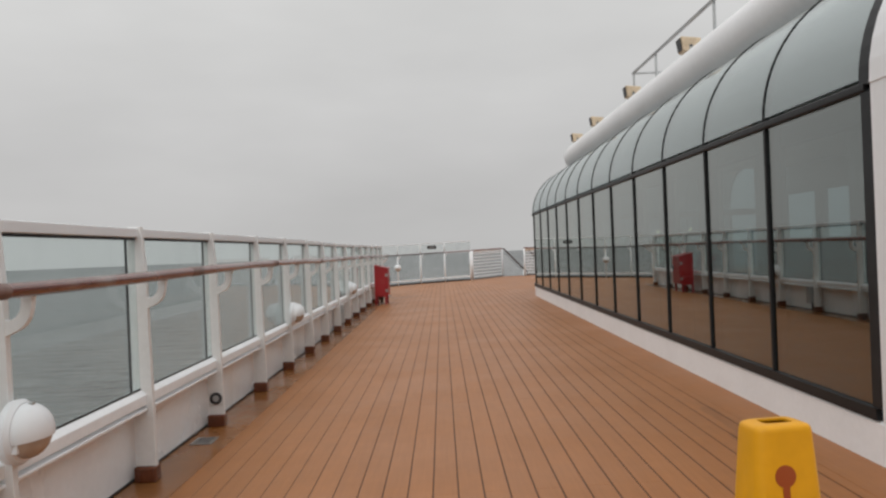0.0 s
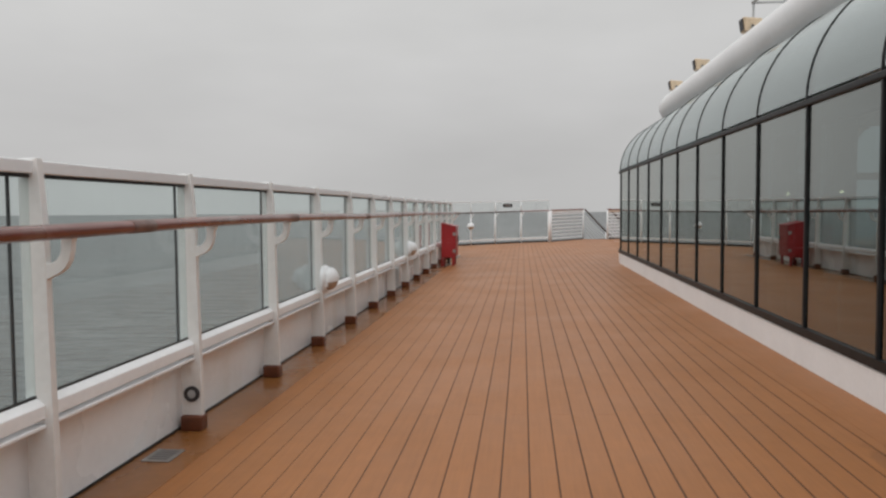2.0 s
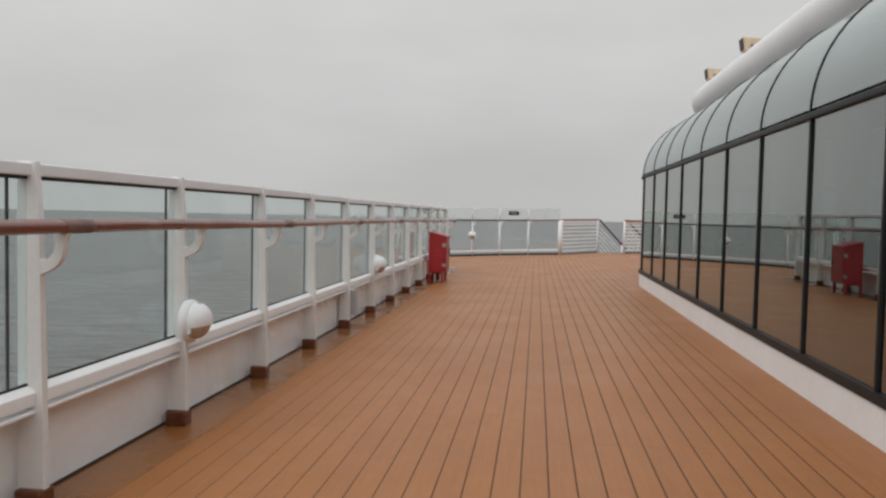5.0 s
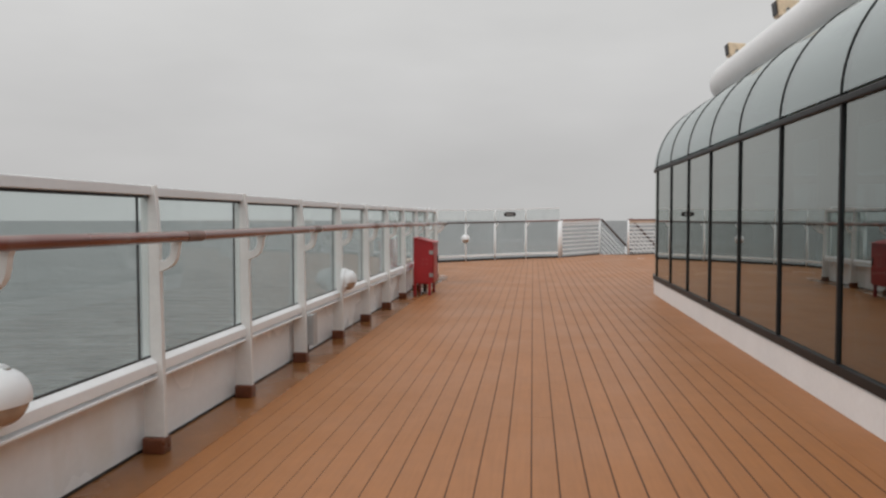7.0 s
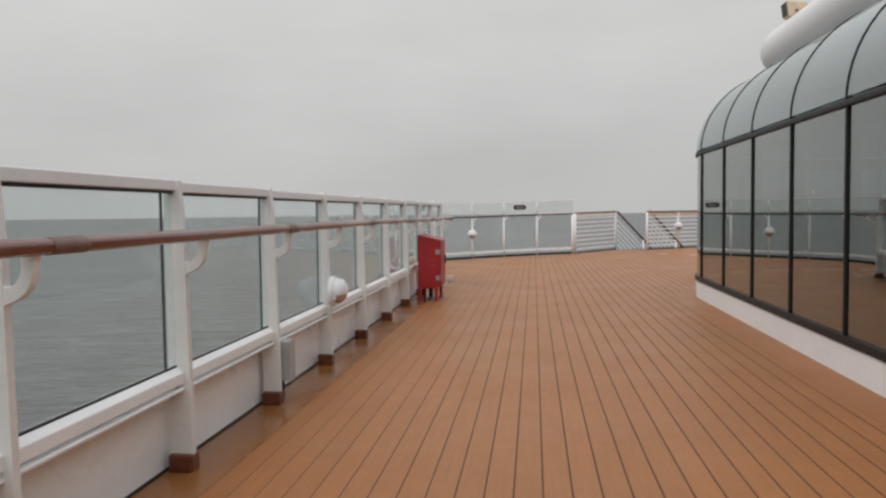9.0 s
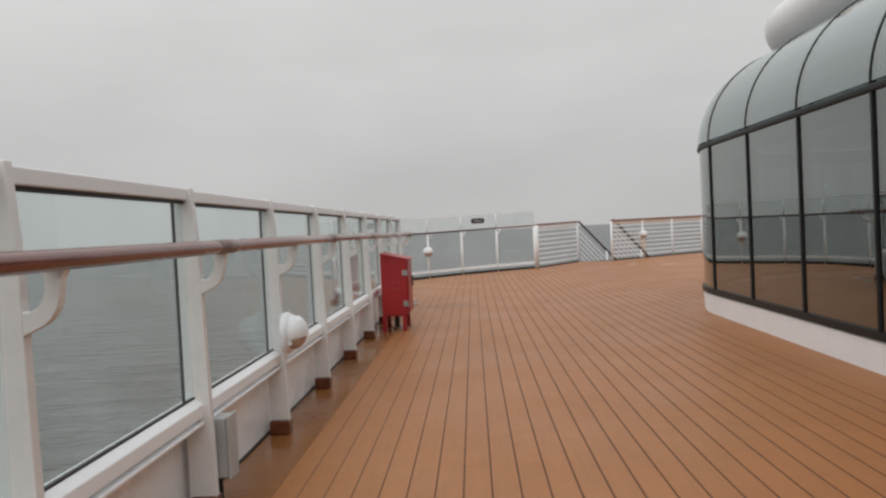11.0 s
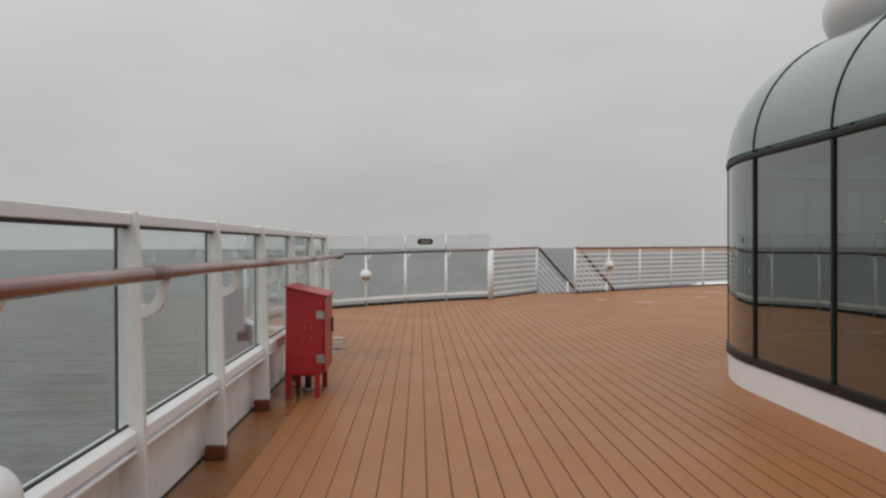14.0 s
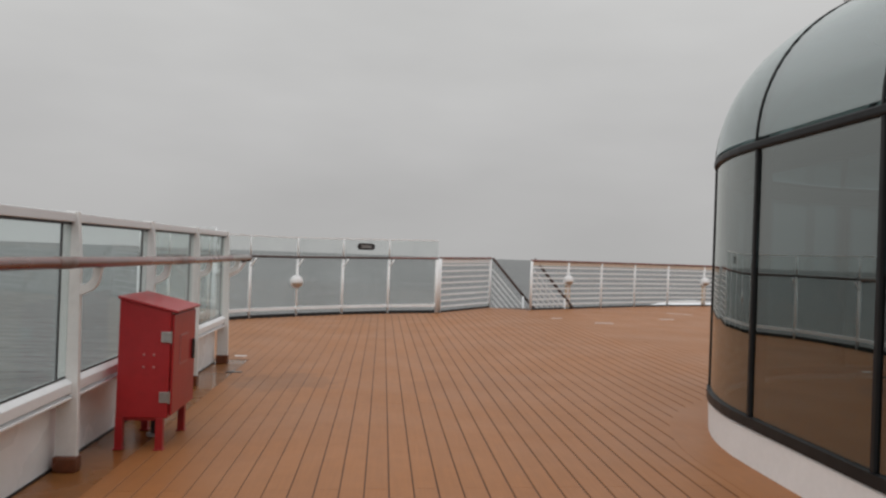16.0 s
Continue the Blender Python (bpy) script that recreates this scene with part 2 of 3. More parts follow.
def prism(profile, axis, a, b, bevel=0.0):
    """A closed profile of (u, v) pushed from a to b along axis; u, v are the other two axes in order."""
    bm = bmesh.new()

    def at(u, v, w):
        return {"x": (w, u, v), "y": (u, w, v), "z": (u, v, w)}[axis]
    lo = [bm.verts.new(at(u, v, a)) for u, v in profile]
    hi = [bm.verts.new(at(u, v, b)) for u, v in profile]
    bm.faces.new(lo)
    bm.faces.new(hi[::-1])
    for i in range(len(profile)):
        j = (i + 1) % len(profile)
        bm.faces.new((lo[i], hi[i], hi[j], lo[j]))
    bmesh.ops.recalc_face_normals(bm, faces=bm.faces[:])
    if bevel:
        bmesh.ops.bevel(bm, geom=bm.edges[:], offset=bevel, segments=2, affect="EDGES", profile=0.5)
    return bm


def sweep(path, ring, closed_ends=True, up=Vector((0, 0, 1))):
    """A ring of (side, height) offsets carried along a path of points."""
    bm = bmesh.new()
    pts = [Vector(p) for p in path]
    rows = []
    for i, p in enumerate(pts):
        d = (pts[min(i + 1, len(pts) - 1)] - pts[max(i - 1, 0)]).normalized()
        side = d.cross(up).normalized() if abs(d.dot(up)) < 0.99 else Vector((1, 0, 0))
        top = side.cross(d).normalized()
        rows.append([bm.verts.new(p + side * s + top * h) for s, h in ring])
    k = len(ring)
    for r0, r1 in zip(rows, rows[1:]):
        for i in range(k):
            bm.faces.new((r0[i], r0[(i + 1) % k], r1[(i + 1) % k], r1[i]))
    if closed_ends:
        bm.faces.new(rows[0][::-1])
        bm.faces.new(rows[-1])
    bmesh.ops.recalc_face_normals(bm, faces=bm.faces[:])
    return bm


def circle(r, n=14, squash=1.0):
    return [(r * math.cos(2 * math.pi * i / n), r * squash * math.sin(2 * math.pi * i / n)) for i in range(n)]


def rect(w, h):
    return [(-w / 2, -h / 2), (w / 2, -h / 2), (w / 2, h / 2), (-w / 2, h / 2)]


def bar(p, q, r, n=8):
    return sweep([p, q], circle(r, n), up=Vector((0, 0, 1)) if abs((Vector(q) - Vector(p)).normalized().z) < 0.95 else Vector((0, 1, 0)))


def lathe(profile, axis="z", n=28):
    """Turn (radius, height) pairs about an axis."""
    bm = bmesh.new()
    rows = []
    for r, h in profile:
        row = []
        for i in range(n):
            a = 2 * math.pi * i / n
            c, s = r * math.cos(a), r * math.sin(a)
            row.append(bm.verts.new({"z": (c, s, h), "x": (h, c, s), "y": (c, h, s)}[axis]))
        rows.append(row)
    for r0, r1 in zip(rows, rows[1:]):
        for i in range(n):
            bm.faces.new((r0[i], r0[(i + 1) % n], r1[(i + 1) % n], r1[i]))
    bm.faces.new(rows[0])
    bm.faces.new(rows[-1])
    bmesh.ops.remove_doubles(bm, verts=bm.verts[:], dist=1e-5)
    bmesh.ops.recalc_face_normals(bm, faces=bm.faces[:])
    return bm


# ---- plan ----
BAY, POST0 = 1.285, 6.66            # posts of the side rail: y = POST0 + BAY * k
RAIL_X = -1.60
MULL, MULL0 = 1.108, 4.664            # window mullions: y = MULL0 + MULL * k
WALL_X, BEND_Y, BEND_R = 2.13, 16.90, 2.30
BEND_X = WALL_X + BEND_R
SPRING_Z, ROOF_R = 1.92, 0.95


def smooth_step(a, b, v):
    t = min(1.0, max(0.0, (v - a) / (b - a)))
    return t * t * (3 - 2 * t)


def deck_z(x, y):
    """Camber towards the middle of the ship."""
    return 0.0225 * min(4.9, max(0.0, x + 1.6))


AFT = [(-1.75, 20.98), (-2.52, 21.33), (-2.95, 22.33), (-2.99, 23.76), (-2.73, 25.08), (-2.21, 25.88), (-1.49, 26.56), (-0.70, 26.99), (0.16, 27.36), (1.11, 27.56),
       (2.38, 29.15), (3.16, 28.47), (4.12, 29.20), (5.08, 29.93), (6.10, 30.62), (7.19, 31.31), (8.36, 31.85), (9.95, 32.37), (11.39, 32.67)]


def aft_y(x):
    pts = AFT[3:]
    for (x0, y0), (x1, y1) in zip(pts, pts[1:]):
        if x0 <= x <= x1:
            return y0 + (y1 - y0) * (x - x0) / (x1 - x0)
    return pts[0][1] if x < pts[0][0] else pts[-1][1]


def fore_y(x):
    """Fore edge of the wider after deck, left of the side rail."""
    return 20.98 + max(0.0, -1.78 - x) * 0.7 + max(0.0, -2.6 - x) * 2.2


def house_path(inset, y_start, step=0.35, x_end=8.6):
    """The outline of the glazed house in plan, set back by inset, with its rounded corner."""
    pts = []
    y = y_start
    while y < BEND_Y - 0.01:
        pts.append((WALL_X + inset, y))
        y += step
    r = BEND_R - inset
    n = 22
    for i in range(n + 1):
        a = math.pi - (math.pi / 2) * i / n
        pts.append((BEND_X + r * math.cos(a), BEND_Y + r * math.sin(a)))
    pts.append((x_end, BEND_Y + r))
    return pts


# ---- sea ----
bm = bmesh.new()
bmesh.ops.create_grid(bm, x_segments=40, y_segments=40, size=4800)
sea = part("water", bm, SEA)
sea.matrix_basis = pose(0, 0, -24)
tagged(sea, "grey choppy open sea under an overcast sky", "sea", kind="structure")

# ---- deck ----
DECK_Y0 = -6.0
bm = bmesh.new()
xs = [-3.0, -2.8, -2.6, -2.4, -2.2, -2.0, -1.77, -1.5, -1.25] + [-1.0 + 0.5 * i for i in range(25)]
ys = [DECK_Y0 + 1.0 * i for i in range(41)]


def deck_has(x, y):
    if x < -1.78 and y < fore_y(x):
        return False
    if x > 11.2:
        return False
    return y < aft_y(max(-3.0, x)) + 0.05
rows = {}


def deck_vert(x, y):
    if (x, y) not in rows:
        rows[(x, y)] = bm.verts.new((x, y, deck_z(x, y) - 0.003))
    return rows[(x, y)]
for x0, x1 in zip(xs, xs[1:]):
    for y0, y1 in zip(ys, ys[1:]):
        if deck_has((x0 + x1) / 2, (y0 + y1) / 2) or (y1 < 21.0 and x1 <= -1.25 and x0 >= -1.78):
            bm.faces.new([deck_vert(x, y) for x, y in ((x0, y0), (x1, y0), (x1, y1), (x0, y1))])
ext = bmesh.ops.extrude_face_region(bm, geom=bm.faces[:])
bmesh.ops.translate(bm, verts=[v for v in ext["geom"] if isinstance(v, bmesh.types.BMVert)], vec=(0, 0, -0.12))
bmesh.ops.recalc_face_normals(bm, faces=bm.faces[:])
deck = part("floor", bm, CAULK)
tagged(deck, "ship deck of brown composite planks with dark seams, damp in places", "deck", kind="structure")

# wet waterway along the side rail
bm = sweep([(-1.55, DECK_Y0 + 1.2 * i, deck_z(-1.6, DECK_Y0 + 1.2 * i)) for i in range(22)] + [(-1.55, 20.98, deck_z(-1.6, 20.98))], [(-0.17, -0.006), (0.184, -0.006), (0.184, 0.0035), (-0.17, 0.003)])
gutter = part("waterway", bm, GUTTER, deck, "wet brown gutter strip beside the rail")

# ---- glazed house ----
house = empty("glazed_house", pose(WALL_X, 0, 0))
tagged(house, "long glazed deckhouse with curved glass eaves and black mullions", "building")
HB = house.matrix_basis.inverted()


def house_part(name, bm, mat, label="", smooth=False):
    bm.transform(HB)
    return part(name, bm, mat, house, label, smooth)


H0 = MULL0 - MULL - 0.05                       # where the glazing begins
Z_KERB, Z_SILL, Z_GLASS = 0.300, 0.300, 0.362


def carry(path, ring):
    """Carry (inset, z) offsets along house paths: one plan path for each corner of the ring."""
    bm = bmesh.new()
    cols = []
    for inset, z in ring:
        pts = path(inset)
        cols.append([bm.verts.new((x, y, z(x, y) if callable(z) else z)) for x, y in pts])
    k = len(ring)
    for i in range(k):
        a, b = cols[i], cols[(i + 1) % k]
        for j in range(len(a) - 1):
            bm.faces.new((a[j], b[j], b[j + 1], a[j + 1]))
    bm.faces.new([c[0] for c in cols])
    bm.faces.new([c[-1] for c in cols][::-1])
    bmesh.ops.recalc_face_normals(bm, faces=bm.faces[:])
    return bm


house_part("kerb", carry(lambda i: house_path(i, H0 - 9.0), [(0.02, lambda x, y: deck_z(x, y) - 0.02), (0.012, Z_KERB - 0.012), (0.022, Z_KERB), (0.11, Z_KERB), (0.11, -0.06)]), WHITER, "white painted steel kerb")
house_part("sill", carry(lambda i: house_path(i, H0), [(0.0, Z_SILL + 0.004), (0.0, Z_GLASS), (0.105, Z_GLASS), (0.105, Z_SILL + 0.004)]), FRAME, "black window sill")
house_part("transom", carry(lambda i: house_path(i, H0), [(0.002, 1.894), (0.0, 1.901), (0.0, 1.926), (0.006, 1.934), (0.085, 1.934), (0.085, 1.890), (0.004, 1.890)]), FRAME, "black transom at the eaves")
house_part("blind_box", carry(lambda i: house_path(i, H0 + 0.03), [(0.112, 1.775), (0.112, 1.889), (0.20, 1.889), (0.20, 1.775)]), BAND, "grey band behind the glass under the transom")


def eave(inset_extra, n=12, a0=0.0, a1=90.0):
    """Inset and height along the curved eaves."""
    return [(ROOF_R - (ROOF_R - inset_extra) * math.cos(radians(a0 + (a1 - a0) * i / n)),
             SPRING_Z + (ROOF_R - inset_extra) * math.sin(radians(a0 + (a1 - a0) * i / n))) for i in range(n + 1)]


def station(s):
    """A point and inward normal of the outer wall at length s along it, measured from the first mullion."""
    y = MULL0 + s
    if y <= BEND_Y:
        return Vector((WALL_X, y)), Vector((1, 0))
    a = (y - BEND_Y) / BEND_R
    if a <= math.pi / 2:
        n = Vector((math.cos(a), -math.sin(a)))
        return Vector((BEND_X, BEND_Y)) - n * BEND_R, n
    return Vector((BEND_X + (y - BEND_Y - BEND_R * math.pi / 2), BEND_Y + BEND_R)), Vector((0, -1))


def upright(s, half, outer, inner, z0, z1):
    p, n = station(s)
    t = Vector((-n.y, n.x))
    prof = [p + n * outer - t * half, p + n * outer + t * half, p + n * inner + t * half, p + n * inner - t * half]
    return prism([(v.x, v.y) for v in prof], "z", z0, z1, 0.004)


def eave_rib(s, half, depth):
    p, n = station(s)
    t = Vector((-n.y, n.x))
    bm = bmesh.new()
    rows = []
    for (i0, z0), (i1, z1) in zip(eave(0.002, 16), eave(depth, 16)):
        rows.append([bm.verts.new((*(p + n * i + t * w), z)) for i, z, w in ((i0, z0, -half), (i0, z0, half), (i1, z1, half), (i1, z1, -half))])
    for r0, r1 in zip(rows, rows[1:]):
        for i in range(4):
            bm.faces.new((r0[i], r0[(i + 1) % 4], r1[(i + 1) % 4], r1[i]))
    bm.faces.new(rows[0])
    bm.faces.new(rows[-1][::-1])
    bmesh.ops.recalc_face_normals(bm, faces=bm.faces[:])
    return bm


def wall_pane(s0, s1):
    n = 6 if MULL0 + s1 < BEND_Y else 24
    bm = bmesh.new()
    cols = []
    for j in range(n + 1):
        p, nn = station(s0 + (s1 - s0) * j / n)
        cols.append([bm.verts.new((*(p + nn * i), z)) for i, z in ((0.024, Z_GLASS), (0.024, 1.889), (0.034, 1.889), (0.034, Z_GLASS))])
    for a, b in zip(cols, cols[1:]):
        for i in range(4):
            bm.faces.new((a[i], a[(i + 1) % 4], b[(i + 1) % 4], b[i]))
    bm.faces.new(cols[0])
    bm.faces.new(cols[-1][::-1])
    bmesh.ops.recalc_face_normals(bm, faces=bm.faces[:])
    return bm


def eave_pane(s0, s1):
    """Curved sheet between two ribs, with thickness."""
    n, arc_out, arc_in = 10, eave(0.009, 18, 2), eave(0.020, 18, 2)
    bm = bmesh.new()
    grid = []
    for arc in (arc_out, arc_in):
        layer = []
        for j in range(n + 1):
            p, nn = station(s0 + (s1 - s0) * j / n)
            layer.append([bm.verts.new((*(p + nn * i), z)) for i, z in arc])
        grid.append(layer)
    for g in grid:
        for a, b in zip(g, g[1:]):
            for i in range(len(a) - 1):
                bm.faces.new((a[i], a[i + 1], b[i + 1], b[i]))
    for j in (0, n):
        for i in range(len(arc_out) - 1):
            bm.faces.new((grid[0][j][i], grid[0][j][i + 1], grid[1][j][i + 1], grid[1][j][i]))
    for i in (0, len(arc_out) - 1):
        for j in range(n):
            bm.faces.new((grid[0][j][i], grid[0][j + 1][i], grid[1][j + 1][i], grid[1][j][i]))
    bmesh.ops.recalc_face_normals(bm, faces=bm.faces[:])
    return bm


for k in range(-1, 18):
    s = k * MULL - (0.05 if k == -1 else 0.0)
    wide = 0.045 if k == -1 else 0.014
    house_part("mullion", upright(s, wide, 0.008, 0.105, Z_GLASS, 1.889), FRAME)
    house_part("eave_rib", eave_rib(s, wide if k == -1 else 0.0065, 0.045), FRAME, smooth=False)
    if k < 17:
        for nm, fn, mat, gap in (("window_pane", wall_pane, TINTED, 0.0165), ("eave_pane", eave_pane, ROOFGLASS, 0.0085)):
            ob = house_part(nm, fn(s + gap, (k + 1) * MULL - gap), mat, smooth=(nm == "eave_pane" or MULL0 + s + MULL > BEND_Y))
            ob.visible_shadow = False

# white end wall beside the glazing, same section as the eaves
section = [(0.005, 0.302), (0.005, SPRING_Z)] + eave(0.0, 14) + [(1.6, SPRING_Z + ROOF_R), (1.6, 0.302)]
house_part("end_wall", carry(lambda i: [(WALL_X + i, H0 - 9.0), (WALL_X + i, H0 - 0.05)], section), WHITE, "white painted steel end wall")
# flat roof inside the eaves, the rear walls
house_part("roof", carry(lambda i: house_path(i, H0 - 9.0), [(0.93, 2.862), (0.93, 2.93), (2.25, 2.93), (2.25, 2.862)]), TUBE, "white flat roof")
house_part("roof_deck", boxes((WALL_X + 2.2, 9.0, H0 - 9.0, BEND_Y + 0.1, 2.864, 2.928)), TUBE)
house_part("inner_floor", carry(lambda i: house_path(i, H0 - 0.1), [(0.115, 0.22), (0.115, 0.26), (2.28, 0.26), (2.28, 0.22)]), INFLOOR, "dark carpet inside")
house_part("inner_floor", boxes((WALL_X + 2.25, 8.6, H0, BEND_Y + 0.05, 0.221, 0.259)), INFLOOR)
house_part("rear_wall", boxes((8.5, 8.62, H0 - 0.1, BEND_Y + BEND_R, 0.2, 1.15)), INWALL)
house_part("rear_lintel", boxes((8.5, 8.62, H0 - 0.1, BEND_Y + BEND_R, 2.20, 2.86)), INWALL)
for i in range(9):
    house_part("rear_mullion", boxes((8.5, 8.62, H0 + 1.9 * i - 0.18, H0 + 1.9 * i + 0.18, 1.15, 2.20)), INWALL)
# added wall, keeps the bright rear opening out of the nearest panes
house_part("core_wall", boxes((5.6, 5.7, 3.8, 8.4, 0.26, 2.86)), INWALL, "grey wall added inside to block the bright rear opening")
for yy in (5.2, 7.4, 9.7, 11.9, 14.1, 16.3):
    house_part("inner_column", boxes((4.2, 4.5, yy - 0.14, yy + 0.14, 0.26, 2.86), bevel=0.01), INCOL)
for yy in (7.2,):
    house_part("wall_panel", boxes((5.56, 5.6, yy - 0.45, yy + 0.45, 0.9, 2.2), bevel=0.008), INCOL)
for x, y, z in ((3.83, 17.90, 1.433), (2.36, 7.89, 1.308), (2.36, 6.83, 1.30)):
    lamp_ob = house_part("wall_lamp", lathe([(0.001, -0.013), (0.008, -0.010), (0.012, 0.0), (0.008, 0.010), (0.001, 0.013)], n=12), WARM, "warm glowing lamp")
    lamp_ob.matrix_basis = Matrix.Translation((x, y, z))
    house_part("lamp_stem", boxes((x - 0.008, x + 0.008, y - 0.008, y + 0.008, 0.26, z - 0.0135)), INWALL)

# rounded white tube along the roof edge
house_part("roof_tube", sweep([(x, y, 3.185) for x, y in house_path(1.03, H0 - 9.0, 0.6)], circle(0.255, 28)), TUBE, "white rounded coaming tube on the roof", smooth=True)

# floodlights on the tube
flood = empty("floodlight", pose(WALL_X + 1.0, 9.0, 3.352))
tagged(flood, "weathered beige floodlight on the white roof tube", "floodlight", "roof floodlights")
bm = prism([(-0.09, 0.10), (0.10, 0.08), (0.13, 0.255), (-0.115, 0.28)], "y", -0.10, 0.10, 0.015)
part("housing", bm, BEIGE, flood)
part("front_glass", prism([(-0.118, 0.262), (-0.097, 0.118), (-0.102, 0.117), (-0.124, 0.263)], "y", -0.082, 0.082, 0.003), DARK, flood, "dark front glass")
part("bracket", boxes((-0.02, 0.02, -0.112, -0.104, 0.0, 0.17), (-0.02, 0.02, 0.104, 0.112, 0.0, 0.17), (-0.02, 0.02, -0.112, 0.112, -0.015, 0.012), bevel=0.002), STEEL, flood)
part("knob", lathe([(0.012, -0.1125), (0.014, -0.118), (0.008, -0.122)], "y", 12), DARK, flood).matrix_basis = Matrix.Translation((0, 0, 0.16))
for yy in (11.72, 14.455, 16.57):
    copy_thing(flood, pose(WALL_X + 1.0, yy, 3.352))

# guard rail above the roof tube
guard = empty("guard_rail", pose(WALL_X + 1.07, 11.85, 3.3))
tagged(guard, "grey painted steel guard rail above the roof", "guard rail")


def guard_part(name, bm):
    bm.transform(guard.matrix_basis.inverted())
    return part(name, bm, GREY, guard, smooth=True)


GX = WALL_X + 1.07
guard_part("top_bar", bar((GX, -4.0, 3.86), (GX, 11.85, 3.86), 0.024))
guard_part("return_bar", bar((GX, 11.85, 3.86), (GX + 0.55, 11.85, 3.86), 0.018))
guard_part("post", bar((GX, 11.83, 3.3), (GX, 11.83, 3.86), 0.016))
for yy in (10.6, 8.3, 5.9, 3.5, 1.1):
    guard_part("post", bar((GX, yy, 3.3), (GX, yy, 3.86), 0.018))
guard_part("post", bar((GX + 0.55, 11.85, 2.93), (GX + 0.55, 11.85, 3.86), 0.016))

# ---- side rail with glass wind screen ----
side = empty("windscreen_railing", pose(RAIL_X, 0, 0))
tagged(side, "white steel railing with glass wind screens and a wooden handrail", "railing")
K0, K1 = -7, 11
ZT = 1.396
# uneven setting of the posts along the ship
SET = {-3: -0.115, -2: -0.035, -1: -0.015, 0: 0.03, 3: -0.045, 4: -0.07, 5: -0.085, 6: -0.10, 7: -0.105, 8: -0.10, 9: -0.065, 10: -0.05, 11: -0.035}


def post_y(k):
    return POST0 + k * BAY + SET.get(k, 0.0)


def rail_scale(k):
    """The rail stands a little lower towards the stern."""
    return 1.004 - 0.016 * smooth_step(7.5, 12.5, post_y(k))


prof = [(-0.050, 0.02), (0.064, 0.02), (0.060, 0.30), (0.050, 0.80), (0.046, 1.12), (0.026, ZT), (-0.050, ZT)]
post = part("post", prism(prof, "y", -0.018, 0.018, 0.0025), POST, side)
foot_bm = boxes((-0.052, 0.068, -0.047, 0.047, 0.0, 0.088), bevel=0.012)
foot = part("foot", foot_bm, FOOT, post, "rust brown foot block")
hook = [(0.028, 0.925), (0.042, 0.936), (0.052, 0.950), (0.075, 0.960), (0.10, 0.972), (0.122, 0.990), (0.138, 1.016), (0.147, 1.05), (0.152, 1.09), (0.166, 1.118),
        (0.104, 1.118), (0.109, 1.09), (0.109, 1.062), (0.102, 1.038), (0.087, 1.019), (0.068, 1.008), (0.053, 1.006), (0.044, 1.012), (0.040, 1.028), (0.028, 1.036)]
bracket = part("bracket", prism(hook, "y", -0.016, 0.016, 0.002), POST, post, "curved white handrail bracket")
post.matrix_basis = pose(0, post_y(K0), 0)
for k in range(K0 + 1, K1 + 1):
    p = share("post", post, pose(0, post_y(k), 0) @ Matrix.Diagonal((1, 1, rail_scale(k), 1)), side)
    share("foot", foot, Matrix.Translation((0, 0, deck_z(RAIL_X, post_y(k)))), p)
    share("bracket", bracket, Matrix(), p)

a, b = 0.017, BAY - 0.017
top_rail = part("top_rail", boxes((-0.045, 0.012, a - 0.004, b + 0.004, 1.338, 1.388), bevel=0.005), WHITE, side)
gasket = part("gasket", boxes((-0.022, -0.004, a, b, 1.324, 1.337), (-0.020, -0.006, a, b, 0.502, 0.512), (-0.0190, -0.0070, b - 0.108, b - 0.1025, 0.512, 1.324), (-0.0225, -0.0035, a + 0.012, a + 0.022, 0.512, 1.324)), GASKET, side, "black glazing gasket")
pane = part("glass_pane", boxes((-0.0175, -0.0085, a + 0.001, b - 0.001, 0.513, 1.323)), CLEAR, side, "clear damp glass screen")
pane.visible_shadow = False
low = part("lower_rail", prism([(-0.05, 0.425), (0.028, 0.425), (0.028, 0.478), (-0.002, 0.502), (-0.05, 0.502)], "y", a - 0.004, b + 0.004, 0.004), WHITER, side)
lip = part("lip", boxes((-0.078, 0.030, a, b, 0.392, 0.406), bevel=0.003), WHITER, side)
kick = part("kick_panel", boxes((-0.088, -0.076, 0.0, BAY, -0.05, 0.43)), KICK, side, "white steel kick panel with rain streaks")
seam = part("seam", boxes((-0.0755, -0.066, 0.0, BAY, -0.004, 0.014)), GASKET, side)


def bay_place(k):
    return pose(0, post_y(k), 0) @ Matrix.Diagonal((1, (post_y(k + 1) - post_y(k)) / BAY, rail_scale(k), 1))


def seam_place(k):
    return pose(0, 0, deck_z(RAIL_X, post_y(k) + BAY / 2)) @ bay_place(k)


for ob in (top_rail, gasket, pane, low, lip, kick, seam):
    ob.matrix_basis = bay_place(K0)
for k in range(K0 + 1, K1):
    for ob in (top_rail, gasket, pane, low, lip, kick, seam):
        q = share(ob.name.split(".")[0], ob, seam_place(k) if ob is seam else bay_place(k), side)
        if ob is pane:
            q.visible_shadow = False
        if "label" in ob:
            q["label"] = ob["label"]

# wooden handrail in lengths, with lapped joints


def hand_z(y):
    """The handrail sags a little amidships."""
    return 1.126 + 0.020 * smooth_step(3.0, 6.0, y) - 0.016 * smooth_step(7.0, 9.5, y) - 0.028 * smooth_step(14.0, 19.5, y)


